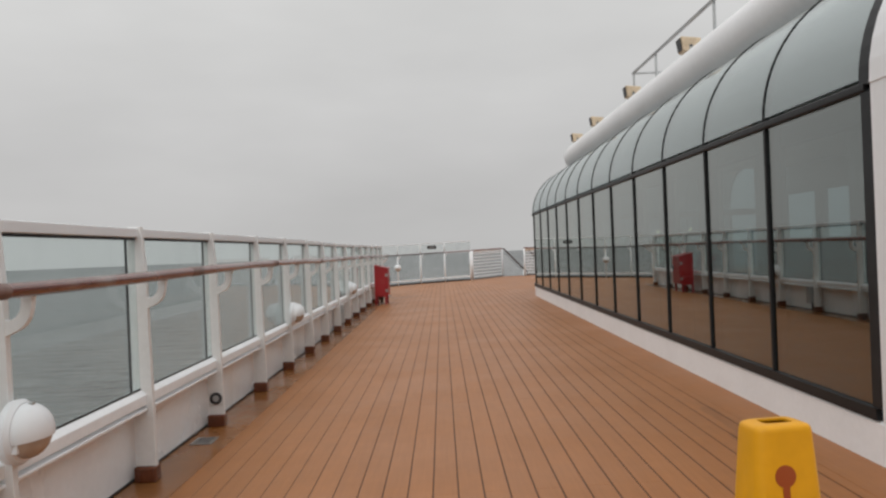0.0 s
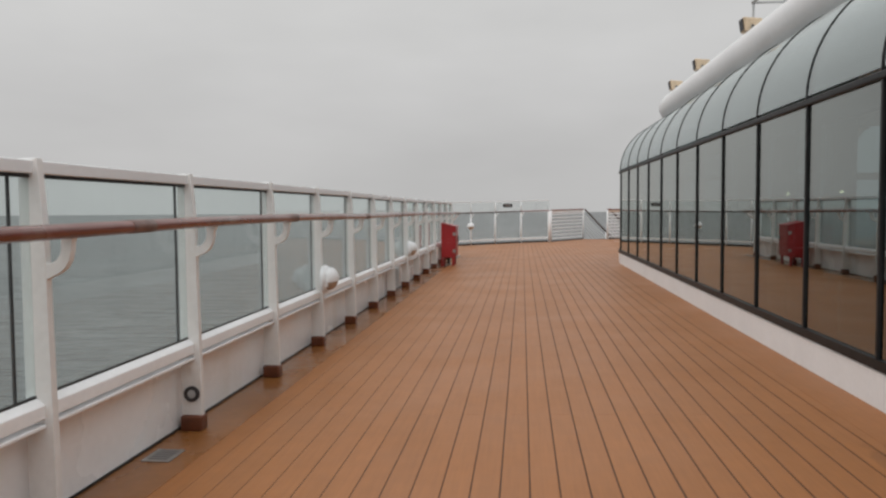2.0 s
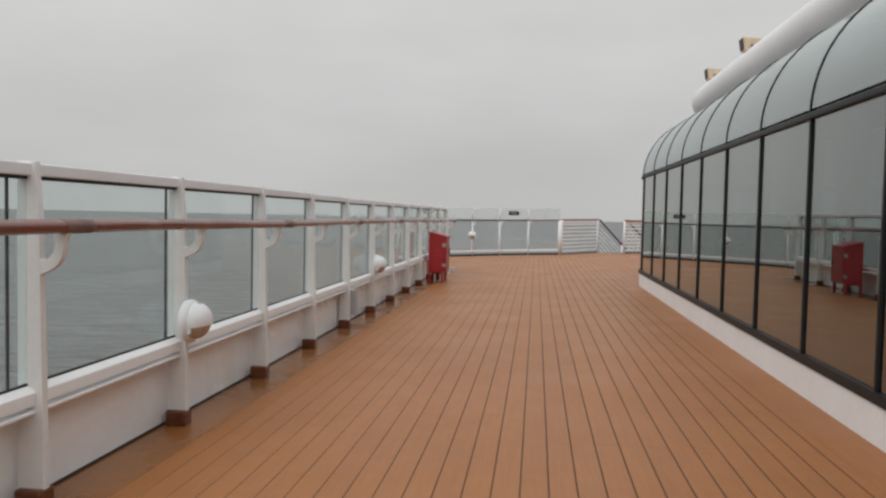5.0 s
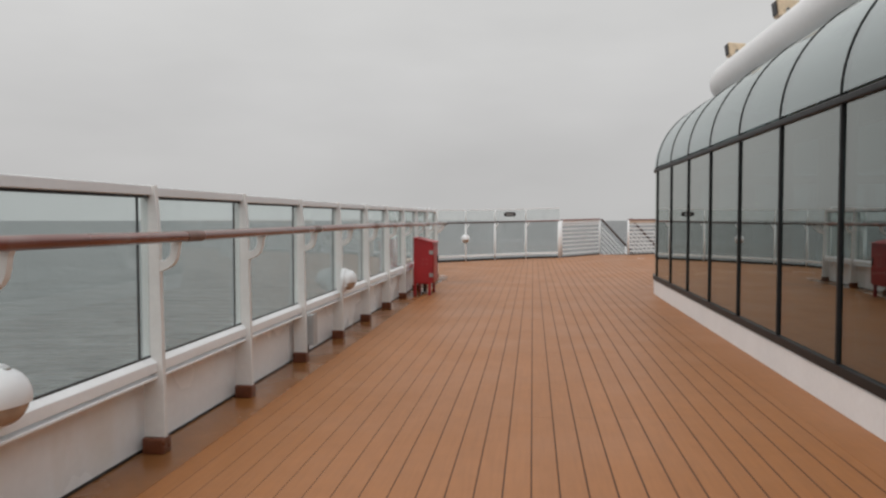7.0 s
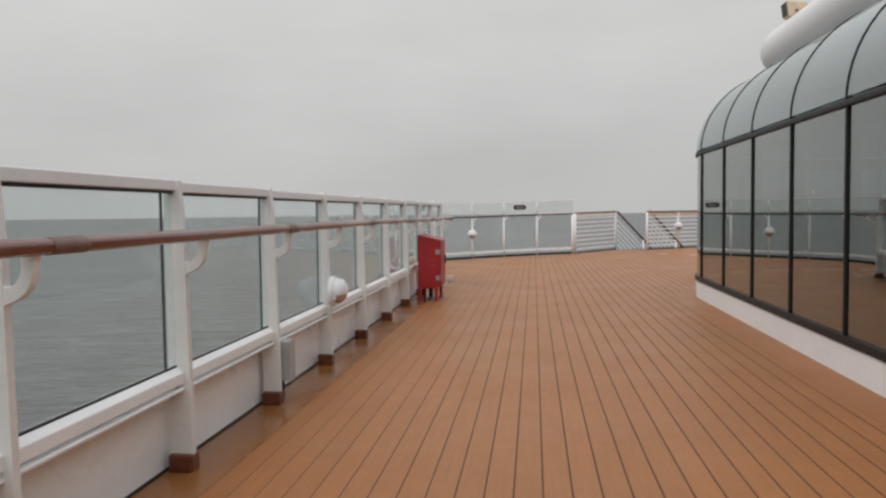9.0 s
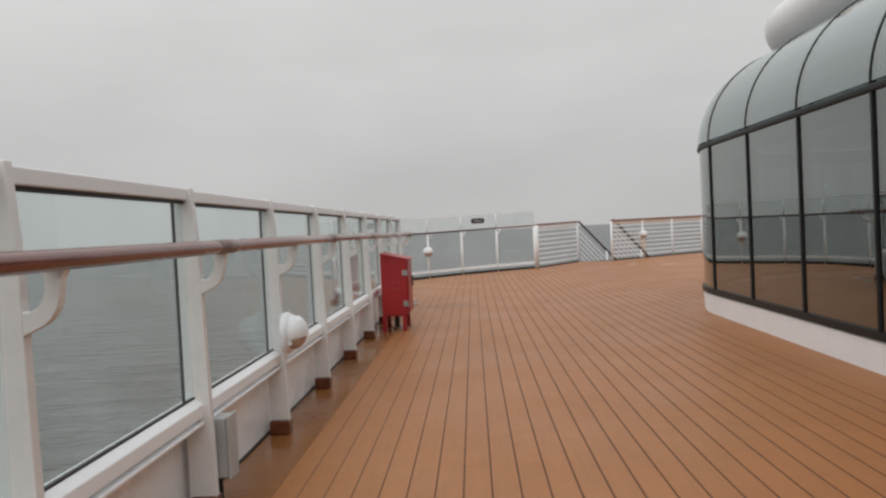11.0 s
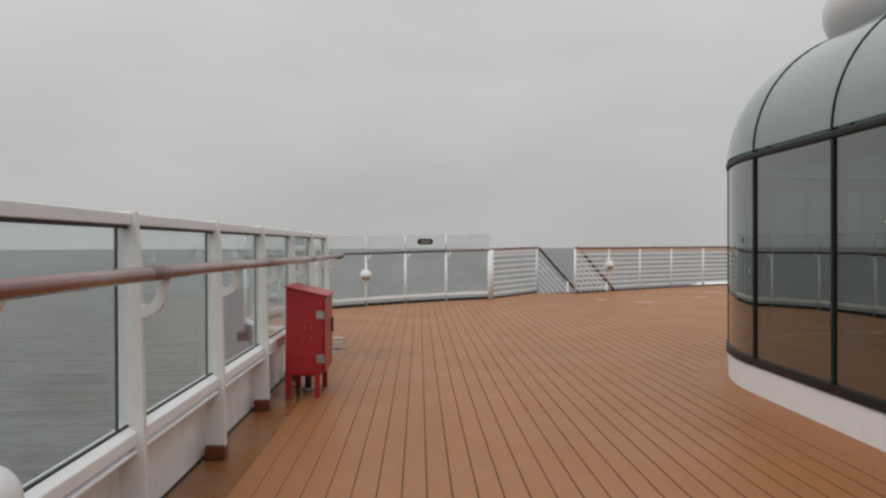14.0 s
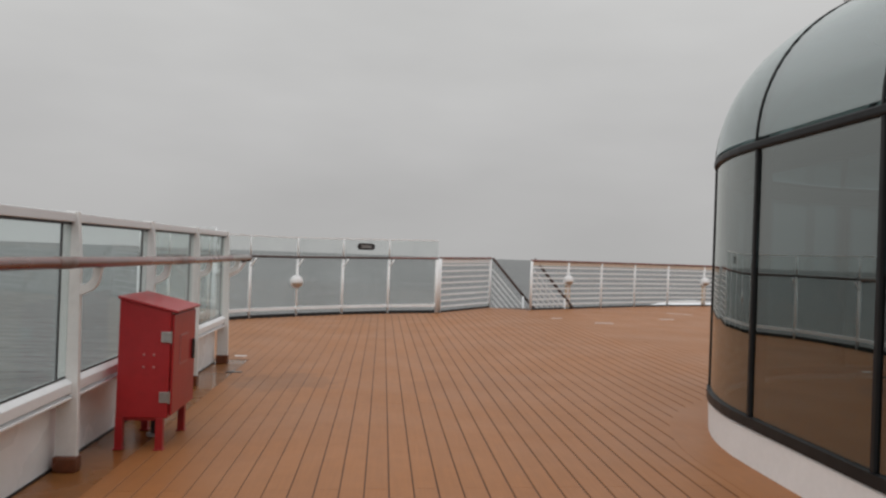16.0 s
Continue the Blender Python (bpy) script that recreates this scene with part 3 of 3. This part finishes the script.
hand_ring = [(0.033 * math.cos(t), 0.0285 * math.sin(t)) for t in [2 * math.pi * i / 16 for i in range(16)]]
joints = [DECK_Y0 + 3.7, 2.45, 4.6, 6.80, 9.43, 11.77, 14.2, 16.4, 18.5, 20.41]
for y0, y1 in zip(joints, joints[1:]):
    part("handrail", sweep([(0.150, y0 + 0.002 + (y1 - y0 - 0.004) * i / 6, hand_z(y0 + (y1 - y0) * i / 6)) for i in range(7)], hand_ring), WOOD, side, "weathered red-brown wooden handrail", smooth=True)
    part("rail_clip", sweep([(0.150, y1 - 0.15, hand_z(y1 - 0.15)), (0.150, y1 + 0.02, hand_z(y1 + 0.02)), (0.150, y1 + 0.045, hand_z(y1 + 0.045) - 0.001)], [(1.045 * s, 1.045 * h) for s, h in hand_ring]), GREYCAP if y1 > 19 else WORNWOOD, side, smooth=True)
part("handrail_end", sweep([(0.150, 20.41, 1.102), (0.150, 21.08, 1.102), (0.150, 21.29, 1.100), (0.150, 21.35, 1.092)], [(1.03 * s, 1.03 * h) for s, h in hand_ring]), GREYCAP, side, "grey covered handrail end", smooth=True)
part("end_bracket", sweep([(0.03, 20.79, 0.91), (0.10, 20.92, 0.96), (0.14, 21.03, 1.04), (0.150, 21.08, 1.095)], rect(0.03, 0.04)), POST, side)

for y in (20.98, 21.26):
    part("end_clip", boxes((0.128, 0.176, y - 0.05, y + 0.05, 1.058, 1.074), bevel=0.003), DARK, side, "dark clip under the handrail end")

# ---- bulkhead lamps on posts ----


def bulkhead_lamp(m, label):
    lamp = empty("bulkhead_lamp", m)
    tagged(lamp, label, "lamp", "deck lamps on the rail")
    part("base", lathe([(0.085, 0.0), (0.118, 0.004), (0.122, 0.03), (0.112, 0.048), (0.10, 0.05)], "x", 32), WHITE, lamp, smooth=True)
    dome = lathe([(0.106, 0.045), (0.106, 0.06)] + [(0.106 * math.cos(radians(q)), 0.06 + 0.085 * math.sin(radians(q))) for q in range(10, 86, 12)] + [(0.004, 0.1452)], "x", 32)
    cut = Vector((-0.13, 0, 1)).normalized()
    bmesh.ops.bisect_plane(dome, geom=dome.verts[:] + dome.edges[:] + dome.faces[:], plane_co=(0.05, 0, -0.030), plane_no=cut, clear_inner=True)
    bmesh.ops.solidify(dome, geom=dome.faces[:], thickness=0.004)
    part("cap", dome, WHITE, lamp, "white metal hood", smooth=True)
    lens = lathe([(0.098, 0.045), (0.098, 0.060)] + [(0.098 * math.cos(radians(q)), 0.060 + 0.077 * math.sin(radians(q))) for q in range(8, 86, 13)] + [(0.004, 0.1372)], "x", 28)
    bmesh.ops.bisect_plane(lens, geom=lens.verts[:] + lens.edges[:] + lens.faces[:], plane_co=(0.05, 0, -0.022), plane_no=cut, clear_outer=True)
    part("lens", lens, LENS, lamp, "frosted brownish lens", smooth=True)
    part("side_tab", boxes((0.046, 0.068, -0.096, -0.080, -0.062, -0.012), bevel=0.003), WHITE, lamp)
    part("side_tab", boxes((0.046, 0.068, 0.080, 0.096, -0.062, -0.012), bevel=0.003), WHITE, lamp)
    part("screw", boxes((0.068, 0.084, -0.012, 0.012, 0.098, 0.109), bevel=0.002), STEEL, lamp)
    return lamp


first_lamp = bulkhead_lamp(pose(RAIL_X + 0.052, post_y(-3), 0.595), "white round bulkhead lamp with hood on a rail post")
for k in (1, 5):
    copy_thing(first_lamp, pose(RAIL_X + 0.052, post_y(k), 0.595))

# grey junction box, round fitting, drain
jb = empty("junction_box", pose(-1.555, 11.835, 0.272))
tagged(jb, "grey metal junction box low on the railing", "box")
part("body", boxes((-0.075, 0.05, -0.055, 0.055, -0.135, 0.125), bevel=0.008), GREY, jb)
part("lid", boxes((0.052, 0.062, -0.060, 0.060, -0.14, 0.132), bevel=0.004), GREY, jb, "pale grey lid")
part("bracket_leg", boxes((-0.03, -0.01, -0.045, -0.03, -0.258, -0.135)), DARK, jb)
part("bracket_leg", boxes((-0.03, -0.01, 0.03, 0.045, -0.258, -0.135)), DARK, jb)
part("cable", bar((-0.02, -0.02, -0.258), (-0.02, -0.02, -0.13), 0.012), DARK, jb)
spot = empty("round_fitting", pose(RAIL_X + 0.010, post_y(-1) - 0.0182, 0.205))
tagged(spot, "small dark round deck light fitting on a white post", "light fitting")
part("rim", lathe([(0.030, 0.0), (0.043, -0.002), (0.043, -0.016), (0.030, -0.020), (0.024, -0.012)], "y", 24), DARK, spot, smooth=True)
part("glass", lathe([(0.023, 0.0), (0.023, -0.013), (0.010, -0.017), (0.002, -0.018)], "y", 20), GREY, spot, smooth=True)
drain = empty("deck_drain", pose(-1.545, 4.90, 0.004))
tagged(drain, "grey metal drain cover set in the wet gutter", "drain")
part("plate", boxes((-0.07, 0.07, -0.09, 0.09, 0.0, 0.006), bevel=0.002), STEEL, drain)
for i in range(5):
    part("slot", boxes((-0.05, 0.05, -0.066 + i * 0.03, -0.054 + i * 0.03, 0.0062, 0.0068)), DARK, drain)
hatch = empty("deck_drain", pose(-1.355, 20.17, deck_z(-1.355, 20.17) + 0.012))
tagged(hatch, "dark scupper drain at the foot of the end post", "drain")
part("plate", boxes((-0.075, 0.075, -0.035, 0.035, -0.012, -0.006), bevel=0.002), DARK, hatch)
part("grating", boxes((-0.065, 0.065, -0.006, 0.006, -0.0058, -0.003)), GREY, hatch)

# ---- red cabinet ----
cab = empty("hose_cabinet", pose(-1.335, 17.535, deck_z(-1.335, 17.535)) @ Matrix.Scale(0.97, 4))
tagged(cab, "red painted steel hose cabinet on legs beside the railing", "cabinet")
part("body", prism([(-0.162, 0.195), (0.146, 0.195), (0.150, 0.850), (-0.158, 0.918)], "y", -0.285, 0.270, 0.008), RED, cab)
part("lid", prism([(-0.166, 0.917), (0.188, 0.838), (0.191, 0.852), (-0.166, 0.934)], "y", -0.297, 0.282, 0.004), RED, cab, "sloping red lid")
door = part("door", boxes((0.151, 0.166, -0.272, 0.256, 0.212, 0.826), bevel=0.005), RED, cab)
part("handle", boxes((0.166, 0.184, 0.17, 0.19, 0.50, 0.63), bevel=0.004), DARK, door)
# red plate; the highlight on its raised edge is put into the colour
part("name_plate", boxes((0.166, 0.1695, -0.13, 0.05, 0.50, 0.69), bevel=0.001), RIVET, door, "raised red plate with a highlight painted on its edge")
part("plate_face", boxes((0.1700, 0.1708, -0.118, 0.038, 0.512, 0.678)), RED, door)
for zz in (0.325, 0.690):
    part("hinge", boxes((0.095, 0.150, -0.294, -0.286, zz - 0.032, zz + 0.032), bevel=0.002), STEEL, cab)
    part("hinge_pin", bar((0.153, -0.289, zz - 0.036), (0.153, -0.289, zz + 0.036), 0.007), STEEL, cab)
for xx in (-0.005, 0.055):
    for zz in (0.505, 0.580):
        part("rivet", lathe([(0.008, -0.2865), (0.006, -0.290), (0.001, -0.291)], "y", 10), RIVET, cab).matrix_basis = Matrix.Translation((xx, 0, zz))
for x, y in ((-0.140, -0.262), (0.098, -0.262), (-0.140, 0.248), (0.098, 0.248)):
    part("leg", boxes((x - 0.022, x + 0.022, y - 0.022, y + 0.022, 0.0, 0.198), (x - 0.03, x + 0.03, y - 0.03, y + 0.03, 0.001, 0.010), bevel=0.003), RED, cab)
part("skirt", prism([(-0.118, 0.196), (0.076, 0.196), (0.076, 0.186), (0.062, 0.178), (-0.104, 0.178), (-0.118, 0.186)], "y", -0.268, -0.262), RED, cab)
part("hose_pipe", bar((-0.03, 0.10, 0.004), (-0.03, 0.10, 0.20), 0.03, 14), DARK, cab, "dark supply pipe under the cabinet", smooth=True)
part("pipe_flange", lathe([(0.055, 0.001), (0.055, 0.016), (0.032, 0.020)], "z", 18), GREY, cab, smooth=True).matrix_basis = Matrix.Translation((-0.03, 0.10, 0.0))

# ---- yellow floor sign ----
SIGN_H = 0.949
cone = empty("wet_floor_sign", pose(0.455, 0.732, deck_z(0.455, 0.732) + 0.002, 0, 0, 8))
tagged(cone, "tall yellow plastic four-sided wet floor sign standing on deck", "floor sign")


def tower(levels):
    bm = bmesh.new()
    rows = []
    for z, hx, hy, c in levels:
        pts = []
        for sx, sy, a0 in ((1, -1, -90), (1, 1, 0), (-1, 1, 90), (-1, -1, 180)):
            pts += [(sx * (hx - c) + c * math.cos(radians(a0 + 22.5 * i)), sy * (hy - c) + c * math.sin(radians(a0 + 22.5 * i))) for i in range(5)]
        rows.append([bm.verts.new((x, y, z)) for x, y in pts])
    for r0, r1 in zip(rows, rows[1:]):
        for i in range(20):
            bm.faces.new((r0[i], r0[(i + 1) % 20], r1[(i + 1) % 20], r1[i]))
    bm.faces.new(rows[0][::-1])
    bm.faces.new(rows[-1])
    bmesh.ops.recalc_face_normals(bm, faces=bm.faces[:])
    return bm


part("shell", tower([(0.0, 0.125, 0.118, 0.02), (0.03, 0.125, 0.118, 0.02), (0.035, 0.093, 0.084, 0.018), (SIGN_H - 0.009, 0.0355, 0.0250, 0.011), (SIGN_H - 0.005, 0.0345, 0.0240, 0.011), (SIGN_H - 0.003, 0.0330, 0.0225, 0.0105),
                     (SIGN_H - 0.001, 0.0270, 0.0187, 0.007), (SIGN_H - 0.0005, 0.0178, 0.0106, 0.0045), (SIGN_H - 0.003, 0.0175, 0.0103, 0.004), (SIGN_H - 0.006, 0.030, 0.021, 0.006), (SIGN_H - 0.10, 0.034, 0.025, 0.006)]), YELLOW, cone, smooth=True)
lean = (0.084 - 0.025) / (SIGN_H - 0.044)
tilt = math.degrees(math.atan(lean))
face_y = -(0.025 + 0.047 * lean)
sym = lathe([(0.0126, -0.0004), (0.0126, 0.0008), (0.001, 0.001)], "y", 24)
bmesh.ops.scale(sym, vec=(1, -1, 1), verts=sym.verts[:])
o = part("symbol", sym, SYMBOL, cone, "rust red round symbol")
o.matrix_basis = pose(-0.006, face_y, SIGN_H - 0.057, -tilt)
o = part("symbol", boxes((-0.0041, 0.0041, -0.0008, 0.0004, -0.12, -0.0108)), SYMBOL, cone)
o.matrix_basis = pose(-0.006, face_y, SIGN_H - 0.057, -tilt)

# ---- aft rail ----
aft = empty("aft_railing", pose(-0.5, 27.0, deck_z(-0.5, 27.0)))
tagged(aft, "curved white aft railing with glass panels and wooden cap", "railing")
AI = aft.matrix_basis.inverted()


def aft_part(name, bm, mat, label="", smooth=False):
    bm.transform(AI)
    return part(name, bm, mat, aft, label, smooth)


def lift(x, y, h):
    return (x, y, deck_z(x, y) + h)


def flat_panel(p, q, z0, z1, thick):
    p, q = Vector(p), Vector(q)
    d = (q - p).normalized()
    n = Vector((-d.y, d.x)) * thick / 2
    bm = bmesh.new()
    zp, zq = deck_z(p.x, p.y), deck_z(q.x, q.y)
    c = [(p - n, zp), (p + n, zp), (q + n, zq), (q - n, zq)]
    lo = [bm.verts.new((v.x, v.y, zz + z0)) for v, zz in c]
    hi = [bm.verts.new((v.x, v.y, zz + z1)) for v, zz in c]
    bm.faces.new(lo[::-1])
    bm.faces.new(hi)
    for i in range(4):
        bm.faces.new((lo[i], lo[(i + 1) % 4], hi[(i + 1) % 4], hi[i]))
    return bm


def upright_post(x, y, h0, h1, r):
    return bar(lift(x, y, h0), lift(x, y, h1), r, 10)


left_run = AFT[:10]
RH = 1.06
for (x0, y0), (x1, y1) in zip(left_run, left_run[1:]):
    aft_part("cap_rail", sweep([lift(x0, y0, RH), lift(x1, y1, RH)], [(0.036 * math.cos(t), 0.022 * math.sin(t)) for t in [2 * math.pi * i / 10 for i in range(10)]]), DARKWOOD if x0 < -0.5 else WOOD, smooth=True)
    aft_part("bottom_rail", flat_panel((x0, y0), (x1, y1), 0.115, 0.165, 0.05), WHITER)
    ob = aft_part("glass_panel", flat_panel((x0, y0), (x1, y1), 0.17, RH - 0.03, 0.01), AFTGLASS)
    ob.visible_shadow = False
    ob = aft_part("upper_glass", flat_panel((x0, y0), (x1, y1), RH + 0.035, 1.400, 0.01), AFTGLASS)
    ob.visible_shadow = False
    aft_part("toe_plate", flat_panel((x0, y0), (x1, y1), -0.01, 0.05, 0.03), GASKET)
    aft_part("glass_edge", flat_panel((x0, y0), (x1, y1), 1.401, 1.417, 0.016), WHITER)
for i, (x, y) in enumerate(left_run):
    thick = i == len(left_run) - 1
    aft_part("post", upright_post(x, y, 0.0, RH - 0.02, 0.045 if thick else 0.026), WHITER, smooth=True)
    if not thick:
        aft_part("screen_post", upright_post(x, y, RH, 1.405, 0.014), WHITER, smooth=True)
        aft_part("post_bracket", bar(lift(x + 0.02, y - 0.01, RH - 0.16), lift(x + 0.10, y - 0.04, RH - 0.03), 0.014), WHITER, smooth=True)

# slatted gate beside the stair and the rail beyond it
gate = empty("slatted_rail", pose(1.78, 28.3, deck_z(1.78, 28.3)))
tagged(gate, "white slatted steel rail panel beside the stair", "railing")
right = empty("slatted_railing", pose(6.1, 30.65, deck_z(6.1, 30.65)))
tagged(right, "long white slatted steel railing with wooden cap", "railing")


def slatted(owner, pts, slats=8, cap=WOOD, RH=1.06, plate=WHITER):
    inv = owner.matrix_basis.inverted()

    def add(name, bm, mat, smooth=False):
        bm.transform(inv)
        return part(name, bm, mat, owner, smooth=smooth)
    for (x0, y0), (x1, y1) in zip(pts, pts[1:]):
        for i in range(slats):
            h = 0.09 + i * (RH - 0.24) / (slats - 1)
            add("slat", flat_panel((x0, y0), (x1, y1), h, h + 0.030, 0.03), WHITER)
        add("cap_rail", sweep([lift(x0, y0, RH + 0.01), lift(x1, y1, RH + 0.01)], [(0.04 * math.cos(t), 0.024 * math.sin(t)) for t in [2 * math.pi * i / 10 for i in range(10)]]), cap, True)
        add("upper_plate", flat_panel((x0, y0), (x1, y1), RH - 0.09, RH - 0.012, 0.012), plate)
        add("toe_plate", flat_panel((x0, y0), (x1, y1), -0.01, 0.03, 0.03), GASKET)
    for x, y in pts:
        add("post", upright_post(x, y, 0.0, RH, 0.028), WHITER, True)


slatted(gate, [(1.175, 27.65), (2.38, 29.15)])
slatted(right, AFT[11:], 8, WOOD, 1.025, CREAM)

# stair going down between the two rails
stair = empty("stairway", pose(2.86, 28.95, 0.10))
tagged(stair, "steel stairway leading down with sloping wooden handrails", "stairs")
SI = stair.matrix_basis.inverted()


def stair_part(name, bm, mat, label="", smooth=False):
    bm.transform(SI)
    return part(name, bm, mat, stair, label, smooth)


SD = Vector((0.83, 0.56))
for sx, sy in ((2.45, 29.27), (3.25, 28.61)):
    z0 = deck_z(sx, sy)
    run, drop = 3.0, 2.55

    def along(t, h):
        return (sx + SD.x * run * t, sy + SD.y * run * t, z0 - drop * t + h)
    stair_part("stair_handrail", sweep([along(0, RH), along(1, RH)], circle(0.03, 10)), DARKWOOD, "dark sloping wooden handrail", True)
    for i in range(6):
        stair_part("stair_bar", bar(along(0, 0.12 + i * 0.14), along(1, 0.12 + i * 0.14), 0.012), WHITER, smooth=True)
    for t in (0.32, 0.64, 0.98):
        stair_part("stair_post", bar(along(t, -0.1), along(t, RH), 0.024), WHITER, smooth=True)
    stair_part("stringer", sweep([along(0, -0.12), along(1, -0.12)], rect(0.03, 0.2)), WHITER)
for i in range(11):
    t = (i + 0.6) / 12
    c = Vector((2.86, 28.93)) + SD * 3.0 * t
    n = Vector((-SD.y, SD.x)) * 0.47
    zz = 0.10 - 2.55 * t - 0.06
    q = [(c - n - SD * 0.13), (c + n - SD * 0.13), (c + n + SD * 0.13), (c - n + SD * 0.13)]
    stair_part("tread", prism([(v.x, v.y) for v in q], "z", zz - 0.03, zz), GREY)

# lamps on the aft rails
for x, y in ((-1.49, 26.56), (4.12, 29.20), (8.36, 31.85)):
    lamp = copy_thing(first_lamp, pose(x - 0.01, y - 0.03, deck_z(x, y) + 0.62, 0, 0, -75))
    lamp["label"] = "white round bulkhead lamp with hood on the aft rail"
for x, y in ((4.12, 29.20), (8.36, 31.85)):
    boxy = part("lamp_backing", boxes((-0.07, 0.07, -0.02, 0.02, 0.02, 0.55), bevel=0.005), BEIGE)
    boxy.matrix_basis = pose(x, y + 0.02, deck_z(x, y), 0, 0, 33)
    boxy.parent = right
    boxy.matrix_parent_inverse = right.matrix_basis.inverted()

# small black sign on the aft glass
sign = empty("glass_sign", pose(-0.285, 27.155, 1.300, 0, 0, 23))
tagged(sign, "small black rounded sign fixed to the glass screen", "sign")
bm = boxes((-0.175, 0.175, -0.008, 0.008, -0.062, 0.062))
bmesh.ops.bevel(bm, geom=[e for e in bm.edges if abs((e.verts[0].co - e.verts[1].co).y) > 0.01], offset=0.058, segments=6, affect="EDGES", profile=0.5)
part("plate", bm, GASKET, sign)
for i in range(2):
    part("text_bar", boxes((-0.105, 0.105, -0.0095, -0.0085, -0.022 + i * 0.030, -0.010 + i * 0.030)), GREY, sign)

# white tender canopy seen low beyond the aft rail
boat = empty("lifeboat_canopy", pose(9.75, 35.7, -0.85))
tagged(boat, "white rounded canopy beyond the aft railing", "canopy")
part("shell", lathe([(1.9, 0.0), (1.88, 0.25), (1.6, 0.6), (0.9, 0.82), (0.01, 0.9)], "z", 28), WHITE, boat, smooth=True)

# ---- deck planks ----
PW, GAP = 0.1230, 0.0066


def plank_span(x):
    """Runs of y along which a plank at x lies."""
    end = aft_y(max(-3.0, x)) - 0.12
    if x < -1.39:
        return (fore_y(x) + 0.06, end)
    if x < WALL_X - 0.20:
        return (DECK_Y0 + 0.1, end)
    r = BEND_R + 0.13
    if x < BEND_X:
        return (BEND_Y + math.sqrt(max(0.0, r * r - (x - BEND_X) ** 2)), end)
    return (BEND_Y + r, end)


def plank(c, y0, y1):
    n = max(2, int((y1 - y0) / 1.2))
    w = PW / 2 - GAP / 2
    path = [(c, y0 + (y1 - y0) * i / n) for i in range(n + 1)]
    bm = sweep([(px, py, deck_z(px, py)) for px, py in path], [(-w, -0.008), (w, -0.008), (w, -0.0015), (w - 0.002, 0.0), (-w + 0.002, 0.0), (-w, -0.0015)])
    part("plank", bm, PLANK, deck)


x, row = -1.242 - 13 * PW, 0
while x < 10.6:
    c = x + PW / 2
    y0, y1 = plank_span(c)
    if y1 - y0 > 0.3:
        cuts = [y0, y1]
        if -1.38 < c < 1.9:
            # boards butt end to end, the joints staggered from row to row
            cuts = [y0] + [q for q in (4.33 * m + (0.0, 2.17)[row % 2] - 3.0 for m in range(8)) if y0 + 0.6 < q < y1 - 0.6] + [y1]
        for a, b in zip(cuts, cuts[1:]):
            plank(c, a + 0.0008, b - 0.0008)
    x += PW
    row += 1

# margin board following the house
bm = carry(lambda i: [(px, py) for px, py in house_path(i, DECK_Y0 + 0.1)], [(-0.235, lambda x, y: deck_z(x, y) - 0.006), (-0.235, lambda x, y: deck_z(x, y) + 0.0012), (0.03, lambda x, y: deck_z(x, y) + 0.0012), (0.03, lambda x, y: deck_z(x, y) - 0.006)])
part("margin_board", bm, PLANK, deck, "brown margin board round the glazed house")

# worn white paint dashes near the aft rail
for x, y, w, a in ((3.92, 25.70, 0.35, 8), (3.25, 26.44, 0.23, 20), (6.40, 28.52, 0.52, -35), (5.52, 26.96, 0.31, 5), (-1.50, 21.30, 0.13, 0)):
    dash = part("paint_mark", boxes((-w / 2, w / 2, -0.03, 0.03, 0.0, 0.002)), WHITE, deck)
    dash.matrix_basis = pose(x, y, deck_z(x, y) + 0.001, 0, 0, a)
